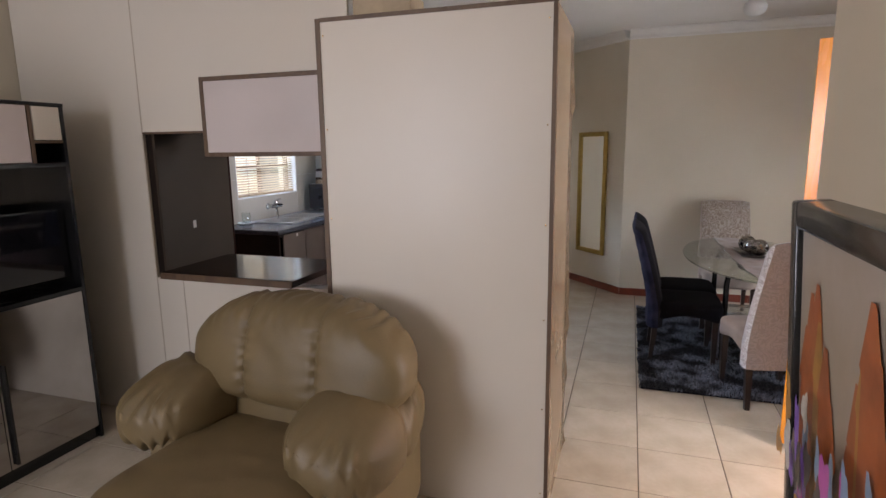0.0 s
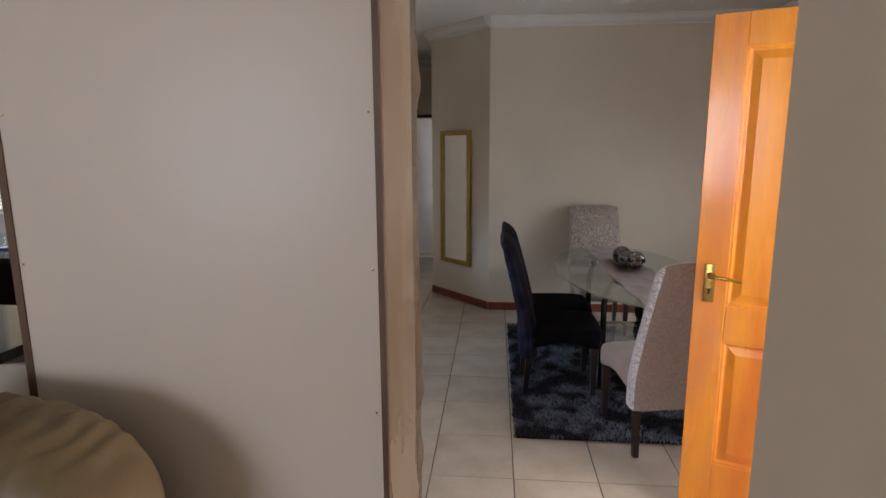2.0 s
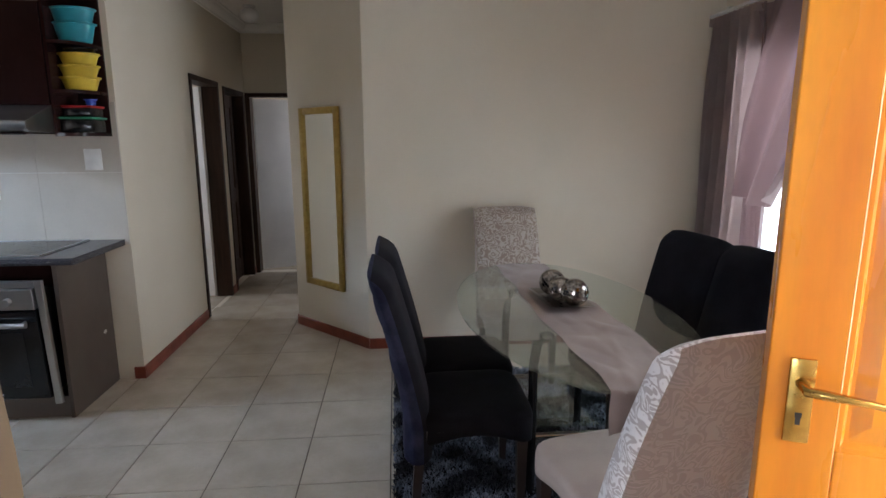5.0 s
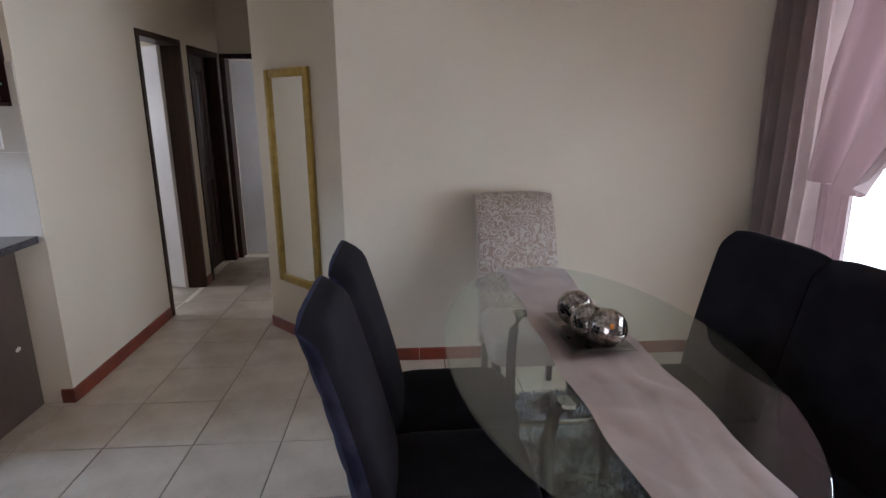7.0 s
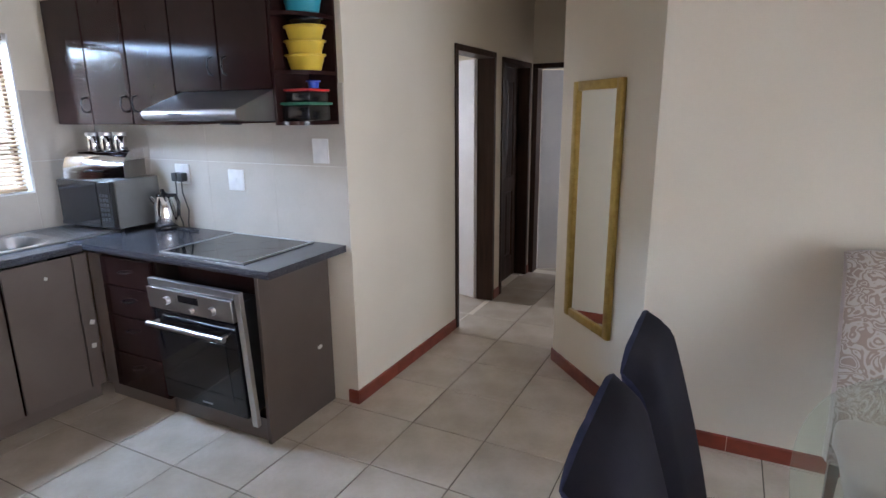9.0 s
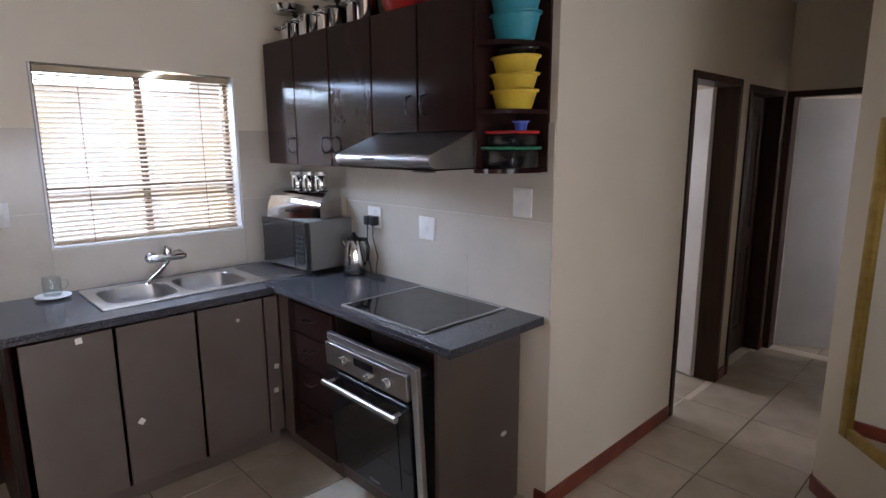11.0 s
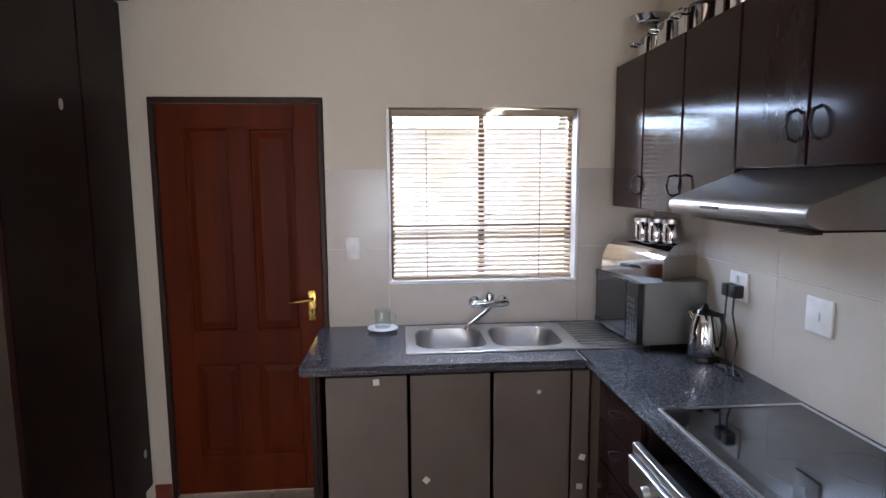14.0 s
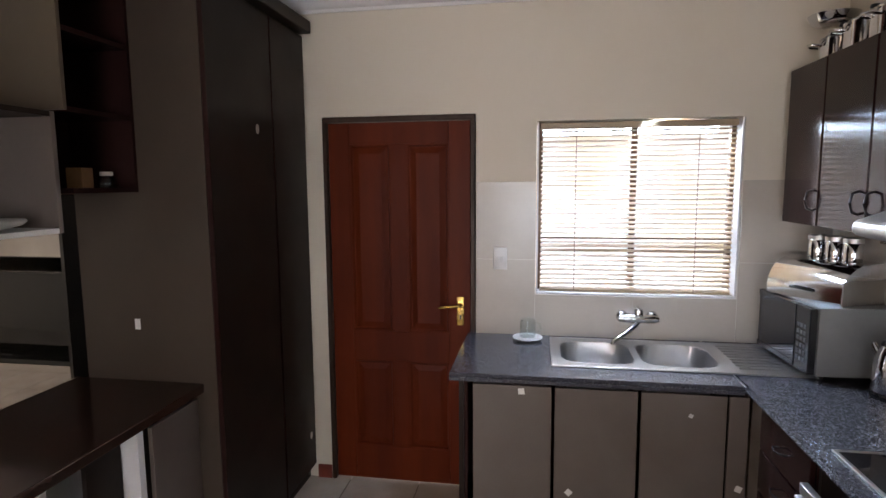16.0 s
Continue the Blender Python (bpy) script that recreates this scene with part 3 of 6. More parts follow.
def swag(u, v):
    # a sheer panel whose lower hem is pulled back to the tie beside the wall
    y_top, z_top = 7.28 - 1.9 * u, 2.30
    y_bot, z_bot = 7.26 - 0.62 * u ** 0.8, 1.16 - 0.06 * math.sin(math.pi * u) + 0.95 * max(0, u - 0.35) ** 1.2
    y, z = y_top + (y_bot - y_top) * v, z_top + (z_bot - z_top) * v
    z -= 0.22 * math.sin(math.pi * min(1, u * 1.0)) * v * (1 - v)
    return Vector((0.045 * math.sin(26 * u + 5 * v) - 0.03 * v + 0.018 * math.sin(61 * u + 9 * v), y, z))


SHEER = bpy.data.materials.new("mauve_sheer_cloth")
SHEER.use_nodes = True
sn, sl = SHEER.node_tree.nodes, SHEER.node_tree.links
sb = sn["Principled BSDF"]
sb.inputs["Base Color"].default_value, sb.inputs["Roughness"].default_value = (0.27, 0.19, 0.19, 1), 0.7
tr, mx = sn.new("ShaderNodeBsdfTranslucent"), sn.new("ShaderNodeMixShader")
tr.inputs["Color"].default_value, mx.inputs[0].default_value = (0.30, 0.19, 0.19, 1), 0.16
sl.new(sb.outputs[0], mx.inputs[1]), sl.new(tr.outputs[0], mx.inputs[2]), sl.new(mx.outputs[0], sn["Material Output"].inputs["Surface"])
part("swag", sheet(swag, 110, 40), SHEER, sw, smooth=80)
part("tail", sheet(lambda u, v: Vector((0.02 + 0.02 * math.sin(30 * u), 7.27 - 0.22 * u - 0.02 * v, 1.14 * (1 - v) + 0.02 * v)), 40, 12), SHEER, sw, smooth=80)
rail = thing("curtain_rail", (XE - 0.11, 0, 2.32), 0, "white curtain rail over the patio door", "curtain rail")
part("track", box(-0.012, 0.012, 5.0, 7.81, 0, 0.02, 0.003), WHITEPLASTIC, rail)
for y in (5.1, 6.4, 7.6):
    part("bracket", box(-0.01, 0.11, y - 0.01, y + 0.01, 0.02, 0.035), WHITEPLASTIC, rail)
lamp_specs = [(0.97, 6.78, 2.73), (-1.07, 9.5, 2.73)]
for at in lamp_specs:
    c = thing("ceiling_light", at, 0, "round white opal glass ceiling light, switched off", "ceiling light", "ceiling lights")
    part("base", lathe([(0.055, 0.0), (0.055, -0.025), (0.04, -0.035)], n=24), WHITEPLASTIC, c, smooth=40)
    part("globe", lathe([(0.04, -0.03), (0.075, -0.05), (0.088, -0.085), (0.075, -0.12), (0.04, -0.143), (0.004, -0.148)], n=24), WHITEPAINT, c, "opal glass globe", smooth=60)

# mirror on the corner wall
u = d.normalized()
ang = math.degrees(math.atan2(d.y, d.x))
mr = thing("wall_mirror", (DIAG_A.x + u.x * 0.17, DIAG_A.y + u.y * 0.17, 0.385), ang, "tall mirror in a worn gold frame, on the corner wall", "mirror")
W, H, F = 0.47, 1.36, 0.05
for nm, bmx in (("frame_side", box(0, F, -0.030, -0.002, 0, H, 0.006)), ("frame_side", box(W - F, W, -0.030, -0.002, 0, H, 0.006)), ("frame_rail", box(F, W - F, -0.029, -0.002, 0, F, 0.006)), ("frame_rail", box(F, W - F, -0.029, -0.002, H - F, H, 0.006))):
    part(nm, bmx, GILT, mr, smooth=40)
part("glass", box(F - 0.004, W - F + 0.004, -0.014, -0.004, F - 0.004, H - F + 0.004), MIRROR, mr, "silvered mirror glass")

# ---- room divider: fridge enclosure, hatch and pantry ----
en = thing("fridge_enclosure", (0, 0, 0), 0, "tall cream board enclosure with brown edging, seen from its back", "cupboard")
part("back_panel", box(XP0 + 0.022, XP1 - 0.012, YP, YP + 0.018, 0.004, 2.125), BOARD, en, "cream back board with screw heads")
part("side_panel", box(XP1 - 0.020, XP1, YP + 0.02, 4.462, 0.004, 2.135), SHADEDBOARD, en, "glossy beige side board coloured darker for shade, its laminate peeling")
part("side_panel", box(XP0, XP0 + 0.020, YP + 0.02, 4.45, 0.004, 2.135), BOARD, en)
part("edge_strip", box(XP1 - 0.012, XP1 + 0.004, YP - 0.004, YP + 0.020, 0.004, 2.14), EDGE, en)
part("edge_strip", box(XP0, XP0 + 0.022, YP - 0.004, YP + 0.020, 0.004, 2.14), EDGE, en)
part("top_strip", box(XP0 + 0.022, XP1 - 0.012, YP - 0.003, YP + 0.020, 2.125, 2.142), EDGE, en)
part("top_panel", box(XP0 + 0.02, XP1 - 0.02, YP + 0.02, 4.45, 2.115, 2.133), BOARD, en)
for x in (XP0 + 0.035, XP1 - 0.026):
    for k in range(6):
        part("screw_head", lathe([(0.0032, 0), (0.0032, -0.0016), (0.001, -0.002)], n=8, m=pose(x, YP, 0.12 + k * 0.39, -90, 0, 0)), BRASS, en)
# loose laminate along the free edge
def peel(u, v):
    z = 0.02 + 2.08 * v
    lift = (0.0004 + 0.028 * max(0, noise.noise(Vector((0.3, 0, z * 7)))) + 0.010 * math.exp(-((z - 0.85) / 0.15) ** 2)) * u ** 1.5
    return Vector((XP1 + 0.0006 + lift, 4.34 + 0.125 * u + 0.012 * u * noise.noise(Vector((1, 2, z * 4))), z))
part("loose_laminate", sheet(peel, 8, 60, 0.0012), SHADEDBOARD, en, "peeling laminate", smooth=80)

bx = thing("storage_box", (-1.02, 4.18, 2.1335), 4, "small beige cardboard box on top of the enclosure", "box")
part("carton", box(-0.14, 0.14, -0.11, 0.11, 0, 0.16, 0.004), material("cardboard", (0.48, 0.38, 0.26), 0.8), bx)

ht = thing("hatch_screen", (0, 0, 0), 0, "cream board screen with a serving hatch between living room and kitchen", "partition")
HX0, HZ0, HZ1 = -2.50, 0.912, 1.69       # hatch: left side, worktop, lintel
PX1, PF = -2.455, 4.735                  # pantry: side, front
part("upper_panel", box(HX0 + 0.002, XP0 - 0.002, YH, YH + 0.018, HZ1 + 0.012, 2.728), BOARD, ht)
part("lower_panel", box(HX0 + 0.002, XP0 - 0.002, YH, YH + 0.018, 0.004, HZ0 - 0.04), BOARD, ht)
part("side_panel", box(XW + 0.004, HX0 - 0.004, YH, YH + 0.018, 0.004, 2.728), BOARD, ht)
part("joint_strip", box(HX0 - 0.004, HX0 + 0.002, YH - 0.002, YH + 0.016, 0.004, 2.728), material("pale_joint_strip", (0.50, 0.42, 0.33), 0.6), ht)
part("hatch_lintel", box(HX0 + 0.002, XP0 - 0.002, YH - 0.003, YH + 0.02, HZ1, HZ1 + 0.012), EDGE, ht)
part("joint_strip", box(-2.315, -2.311, YH - 0.002, YH, 0.004, HZ0 - 0.05), material("pale_joint_strip_low", (0.50, 0.42, 0.33), 0.6), ht)

wt = thing("hatch_worktop", (0, 0, 0), 0, "dark polished wood-grain worktop running through the hatch", "worktop")
part("top", box(PX1 + 0.013, -1.57, YH - 0.03, 4.66, HZ0 - 0.038, HZ0, 0.004), WORKDARK, wt)
part("front_edge", box(PX1 + 0.014, -1.572, YH - 0.036, YH - 0.03, HZ0 - 0.038, HZ0 - 0.002), EDGE, wt)

fb = thing("wall_box", (0, 0, 0), 0, "open-fronted white cabinet with brown trim hung over the hatch", "cabinet")
FX0, FX1, FZ0, FZ1 = -2.065, -1.215, 1.565, 1.975
part("back_panel", box(FX0 + 0.022, FX1 - 0.022, YH - 0.022, YH - 0.006, FZ0 + 0.022, FZ1 - 0.022), PINKBOARD, fb, "pinkish-white back board")
for r in ((FX0, FX0 + 0.022, FZ0, FZ1), (FX1 - 0.022, FX1, FZ0, FZ1), (FX0 + 0.022, FX1 - 0.022, FZ0, FZ0 + 0.022), (FX0 + 0.022, FX1 - 0.022, FZ1 - 0.022, FZ1)):
    part("trim", box(r[0], r[1], YH - 0.028, YH - 0.004, r[2], r[3], 0.002), EDGE, fb)
for r in ((FX0 + 0.002, FX0 + 0.02, FZ0 + 0.002, FZ1 - 0.002), (FX1 - 0.02, FX1 - 0.002, FZ0 + 0.002, FZ1 - 0.002)):
    part("side", box(r[0], r[1], YH + 0.021, 4.42, r[2], r[3], 0.002), GREYCAB, fb)
part("bottom", box(FX0 + 0.02, FX1 - 0.02, YH + 0.021, 4.42, FZ0 + 0.002, FZ0 + 0.02, 0.002), WHITEPAINT, fb)
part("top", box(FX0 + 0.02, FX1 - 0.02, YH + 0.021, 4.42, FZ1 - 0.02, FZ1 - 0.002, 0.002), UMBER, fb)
part("inner_back", box(FX0 + 0.02, FX1 - 0.02, YH + 0.021, YH + 0.03, FZ0 + 0.02, FZ1 - 0.02), WHITEPAINT, fb)
pl = thing("serving_plate", (-1.86, 4.28, FZ0 + 0.0205), 0, "stack of white oval plates in the open cabinet", "plate")
part("plates", lathe([(0.08, 0), (0.15, 0.014), (0.17, 0.028), (0.165, 0.034), (0.12, 0.026)], n=28, sx=1.0, sy=0.7), WHITEPLASTIC, pl, smooth=50)

UMBERSIDE = material("dull_taupe_board", (0.058, 0.043, 0.032), 0.40, scale=3, second=(0.050, 0.037, 0.027), bump=0.03, bump_scale=120, fine=0.06, spec=0.25)
pa = thing("pantry_cupboard", (0, 0, 0), 0, "tall brown double-door pantry cupboard", "cupboard")
part("carcass", box(XW + 0.004, PX1 - 0.004, YH + 0.02, PF - 0.02, 0.08, 2.53), UMBER, pa)
part("plinth", box(XW + 0.004, PX1 - 0.006, YH + 0.05, PF - 0.04, 0.0, 0.08), DARKCAB, pa)
part("side_panel", box(PX1 - 0.004, PX1 + 0.012, YH + 0.02, PF - 0.018, 0.0, 2.54), UMBERSIDE, pa, "taupe side board")
mid = -3.0
for x0, x1 in ((XW + 0.006, mid - 0.004), (mid + 0.004, PX1 + 0.010)):
    dr = part("door", box(x0, x1, PF - 0.018, PF, 0.085, 2.525, 0.003), UMBER, pa, "brown cupboard door")
    part("edge", box(x1 - 0.006, x1 + 0.001, PF - 0.016, PF + 0.002, 0.09, 2.52), DARKCAB, dr)
part("cornice", boxes((XW + 0.004, PX1 + 0.05, PF - 0.02, PF + 0.05, 2.535, 2.60), (XW + 0.004, PX1 + 0.05, YH + 0.03, PF - 0.02, 2.535, 2.55), bevel=0.006), UMBER, pa, "brown moulded cornice")
for x, z in ((-2.846, 1.98), (-3.33, 0.285)):
    part("paper_scrap", lathe([(0.001, 0), (0.016, 0.0004), (0.016, 0.001)], n=7, sy=1.5, m=pose(x, PF + 0.0005, z, -90, 0, 0)), WHITEPLASTIC, pa, "torn white label")
part("paper_scrap", box(PX1 + 0.0125, PX1 + 0.0132, 4.36, 4.385, 1.13, 1.175), WHITEPLASTIC, pa, "torn white label")

sh = thing("open_shelf", (0, 0, 0), 0, "dark brown open shelf unit beside the pantry", "shelf")
SX0, SX1, SY1 = PX1 + 0.014, -2.10, 4.42
part("back", box(SX0, SX1, YH + 0.02, YH + 0.032, 1.70, 2.54), DARKCAB, sh)
part("side", box(SX0, SX0 + 0.016, YH + 0.032, SY1, 1.70, 2.54), DARKCAB, sh)
# outer side in a dimmed beige, its shade put into the base colour
part("side", box(SX1 - 0.016, SX1, YH + 0.032, SY1, 1.985, 2.54), material("shaded_beige_board", (0.10, 0.075, 0.05), 0.4, scale=2, fine=0.05), sh, "beige outer board, coloured dim for shade")
for z in (1.70, 1.98, 2.25, 2.522):
    part("shelf", box(SX0 + 0.016, SX1 - 0.016, YH + 0.032, SY1, z, z + 0.018), DARKCAB, sh)
t = thing("small_box", (-2.27, 4.31, 1.7185), 10, "small tan carton on the open shelf", "box")
part("carton", box(-0.035, 0.035, -0.03, 0.03, 0, 0.075, 0.003), material("tan_carton", (0.30, 0.17, 0.08), 0.7), t)
t = thing("spice_jar", (-2.38, 4.33, 1.7185), 0, "small glass spice jar with a pale lid", "jar")
part("jar", lathe([(0.025, 0), (0.027, 0.004), (0.027, 0.04), (0.02, 0.047)], n=16), GLASS, t, smooth=50)
part("lid", lathe([(0.023, 0.047), (0.023, 0.06), (0.02, 0.062)], n=16), WHITEPLASTIC, t, smooth=50)

uc = thing("base_cupboard", (0, 0, 0), 0, "low kitchen cupboard under the hatch worktop with one door open", "cupboard")
part("carcass", box(PX1 + 0.014, -2.15, YH + 0.06, 4.608, 0.08, 0.872), UMBER, uc)
part("plinth", box(PX1 + 0.014, -1.25, YH + 0.08, 4.50, 0.0, 0.08), DARKCAB, uc)
part("door", box(PX1 + 0.016, -2.155, 4.61, 4.628, 0.09, 0.845, 0.003), GREYCAB, uc, "taupe door with torn labels")
part("divider", box(-2.125, -2.095, YH + 0.06, 4.615, 0.08, 0.872), WHITEPAINT, uc)
part("inner_door", box(-2.09, -1.93, 4.53, 4.55, 0.09, 0.82, 0.003), UMBER, uc)
part("paper_scrap", box(-2.44, -2.415, 4.6285, 4.6292, 0.33, 0.36), WHITEPLASTIC, uc)
ap = thing("washing_machine", (-1.55, 4.34, 0.0), 0, "white front-loading appliance under the worktop", "appliance")
part("casing", box(-0.28, 0.30, -0.13, 0.16, 0.01, 0.79, 0.012), WHITEPAINT, ap)
part("fascia", box(-0.27, 0.29, 0.158, 0.168, 0.69, 0.78, 0.004), WHITEPLASTIC, ap)
part("porthole", lathe([(0.17, 0), (0.17, 0.02), (0.13, 0.03), (0.12, 0.015)], n=28, m=pose(0.01, 0.16, 0.38, -90, 0, 0)), GREYCAB, ap, smooth=50)

# ---- kitchen ----
CT, CF_X, CF_Y, CX1 = 0.912, -2.712, 6.835, -1.42       # counter top, its front by the window, its front by the stove, its free end

tl = tagged(part("wall_tiling_grout", boxes((XW + 0.0005, XW + 0.004, 5.684, 5.999, 0.88, 1.733), (XW + 0.0005, XW + 0.004, 5.999, 7.006, 0.88, 1.134), (XW + 0.0005, XW + 0.004, 7.006, YK - 0.001, 0.88, 1.733), (XW + 0.004, XC - 0.004, YK - 0.004, YK - 0.0005, 0.88, 1.733)), LIGHTGROUT), "beige splashback wall tiles with thin pale joints", "wall tiles", kind="structure")
ROWS_Z = [(0.885, 1.3185), (1.3215, 1.732)]
def tile_on_west(y0, y1, z0, z1):
    part("wall_tile", box(XW + 0.003, XW + 0.008, y0, y1, z0, z1), SPLASH, tl)
def tile_on_north(x0, x1, z0, z1):
    part("wall_tile", box(x0, x1, YK - 0.008, YK - 0.003, z0, z1), SPLASH, tl)
for z0, z1 in ROWS_Z:
    tile_on_west(5.685, 5.998, z0, z1)
    tile_on_west(7.008, YK - 0.009, z0, z1)
    for k in range(4):
        a = XW + 0.009 + k * 0.505
        tile_on_north(a, min(a + 0.5035, XC - 0.004), z0, z1)
for k in range(2):
    tile_on_west(6.0 + k * 0.503, 6.5015 + k * 0.503, 0.885, 1.133)

# worktops
wt = thing("kitchen_worktop", (0, 0, 0), 0, "L-shaped speckled grey granite-look worktop", "worktop")
def nosed(bm, x0, x1, y0, y1, front):
    add_box(bm, x0, x1, y0, y1, CT - 0.036, CT, 0.0)
    e = [e for e in bm.edges if all(front(v.co) for v in e.verts) and abs(e.verts[0].co.z - e.verts[1].co.z) < 1e-5]
    bmesh.ops.bevel(bm, geom=e, offset=0.015, segments=4, affect="EDGES")
bm = bmesh.new()
SX0_, SX1_, SY0_, SY1_ = -3.30, -2.90, 6.11, 6.828      # hole for the bowls
nosed(bm, SX1_, CF_X, 5.64, 6.834, lambda c: abs(c.x - CF_X) < 1e-4)
add_box(bm, XW + 0.009, SX0_, 5.64, 6.834, CT - 0.036, CT)
add_box(bm, SX0_, SX1_, 5.64, SY0_, CT - 0.036, CT)
add_box(bm, SX0_, SX1_, SY1_, 6.834, CT - 0.036, CT)
part("window_run", bm, GRANITE, wt, smooth=40)
bm = bmesh.new()
nosed(bm, XW + 0.009, CX1, CF_Y, YK - 0.009, lambda c: abs(c.y - CF_Y) < 1e-4)
part("stove_run", bm, GRANITE, wt, smooth=40)
part("joint_strip", box(-2.86, CF_X - 0.012, 6.832, 6.838, CT - 0.002, CT + 0.0018), STEEL, wt, "aluminium joint strip")

# sink with two bowls and a drainer
sk = thing("kitchen_sink", (0, 0, CT), 0, "stainless steel double-bowl sink with a ribbed drainer", "sink")
def bowl_plate(x0, x1, y0, y1, bowls):
    """A steel deck with rounded bowls pressed into it."""
    bm = bmesh.new()
    nx, ny = 46, 96
    def depth(x, y):
        h = 0.0065
        for bx0, bx1, by0, by1 in bowls:
            cx, cy, hx, hy = (bx0 + bx1) / 2, (by0 + by1) / 2, (bx1 - bx0) / 2, (by1 - by0) / 2
            s = (abs((x - cx) / hx) ** 4 + abs((y - cy) / hy) ** 4) ** 0.25
            if s < 1:
                t = min(1, (1 - s) / 0.14)
                h = 0.0065 - 0.15 * (t * t * (3 - 2 * t))
        return h
    g = [[bm.verts.new((x0 + (x1 - x0) * i / nx, y0 + (y1 - y0) * j / ny, depth(x0 + (x1 - x0) * i / nx, y0 + (y1 - y0) * j / ny))) for j in range(ny + 1)] for i in range(nx + 1)]
    for i in range(nx):
        for j in range(ny):
            bm.faces.new((g[i][j], g[i + 1][j], g[i + 1][j + 1], g[i][j + 1]))
    return bm
BOWLS = [(-3.27, -2.93, 6.125, 6.455), (-3.27, -2.93, 6.485, 6.815)]
part("double_bowl", bowl_plate(-3.33, -2.875, 6.085, 6.855, BOWLS), STEEL, sk, smooth=50)
part("rim", boxes((-2.877, -2.868, 6.08, 7.18, 0, 0.009), (-3.338, -3.329, 6.08, 7.18, 0, 0.009), (-3.329, -2.877, 6.077, 6.086, 0, 0.009), (-3.329, -2.877, 7.172, 7.18, 0, 0.009), bevel=0.003), STEEL, sk, smooth=40)
part("drainer", box(-3.329, -2.877, 6.855, 7.172, 0, 0.006), STEEL, sk)
for k in range(9):
    x = -3.28 + k * 0.043
    part("rib", tube([(x, 6.88, 0.0065), (x, 7.15, 0.0065)], 0.005, 8), STEEL, sk, smooth=60)
for b in BOWLS:
    part("waste", lathe([(0.04, 0), (0.04, 0.004), (0.02, 0.002)], ((b[0] + b[1]) / 2, (b[2] + b[3]) / 2, -0.1425), 20), CHROME, sk, smooth=40)

tp = thing("mixer_tap", (XW + 0.008, 6.525, 1.03), 0, "chrome wall-mounted kitchen mixer tap", "tap")
for s in (-1, 1):
    f = part("flange", lathe([(0.032, 0), (0.032, 0.004), (0.022, 0.014), (0.014, 0.02), (0.014, 0.045)], n=20, m=pose(0, s * 0.075, 0, 0, 90, 0)), CHROME, tp, smooth=50)
part("body", tube([(0.05, -0.10, 0), (0.05, -0.075, 0), (0.05, 0.075, 0), (0.05, 0.10, 0)], [0.013, 0.022, 0.022, 0.013], 16), CHROME, tp, smooth=50)
part("cartridge", lathe([(0.022, 0), (0.024, 0.03), (0.02, 0.042), (0.006, 0.046)], (0.05, 0, 0.01), 18), CHROME, tp, smooth=50)
part("lever", tube([(0.05, 0, 0.05), (0.085, -0.01, 0.066), (0.125, -0.03, 0.072)], [0.009, 0.008, 0.006], 10), CHROME, tp, smooth=50)
part("spout", tube([(0.05, 0, -0.015), (0.06, -0.012, -0.032), (0.10, -0.06, -0.058), (0.15, -0.135, -0.098), (0.152, -0.139, -0.112)], [0.013, 0.012, 0.011, 0.010, 0.010], 12), CHROME, tp, smooth=50)

THINGLASS = sheet_glass("thin_clear_glass", (0.95, 0.97, 0.97))
gl = thing("glass_mug", (XW + 0.11, 5.965, CT), 0, "clear glass mug upside down on a white saucer", "glass")
part("saucer", lathe([(0.03, 0), (0.05, 0.006), (0.078, 0.015), (0.076, 0.018), (0.03, 0.008)], n=28), WHITEPLASTIC, gl, smooth=50)
part("mug", lathe([(0.040, 0.019), (0.040, 0.10), (0.036, 0.11), (0.0355, 0.108), (0.0372, 0.10), (0.0372, 0.019)], n=24), THINGLASS, gl, smooth=50)
part("mug_handle", tube([(0, 0.039, 0.09), (0, 0.062, 0.085), (0, 0.068, 0.065), (0, 0.058, 0.045), (0, 0.039, 0.04)], 0.005, 8), THINGLASS, gl, smooth=50)


def wall_plate(name, at, turn, w, h, label, rocker=1, socket=False):
    o = thing(name, at, turn, label, "socket" if socket else "switch")
    part("plate", box(-w / 2, w / 2, -0.009, 0, -h / 2, h / 2, 0.003), WHITEPLASTIC, o, smooth=40)
    for k in range(rocker):
        x = (k - (rocker - 1) / 2) * 0.022
        part("rocker", box(x - 0.008, x + 0.008, -0.0125, -0.008, -0.014 + (0.03 if socket else 0), 0.014 + (0.03 if socket else 0), 0.002), WHITEPLASTIC, o)
    return o


wall_plate("light_switch", (XW + 0.008, 5.815, 1.325), 90, 0.073, 0.118, "white double light switch on the kitchen tiles", 2)
wall_plate("stove_isolator", (-2.16, YK - 0.008, 1.222), 0, 0.118, 0.118, "square white stove isolator switch on the tiles", 1)
wall_plate("light_switch", (-1.547, YK - 0.008, 1.398), 0, 0.10, 0.125, "white switch plate on the tiles beside the passage", 0)
so = wall_plate("plug_socket", (-2.60, YK - 0.008, 1.24), 0, 0.118, 0.118, "white double socket with two black plugs", 2, True)

# base cupboards under the window
bc = thing("sink_cupboard", (0, 0, 0), 0, "taupe sink cupboard with three doors and torn white labels", "cupboard")
part("carcass", boxes((XW + 0.01, -2.76, 5.70, 5.716, 0.09, 0.868), (XW + 0.01, -2.76, 6.845, 6.86, 0.09, 0.868), (XW + 0.01, -2.76, 5.716, 6.845, 0.09, 0.106), (XW + 0.01, XW + 0.02, 5.716, 6.845, 0.106, 0.72)), DARKCAB, bc)
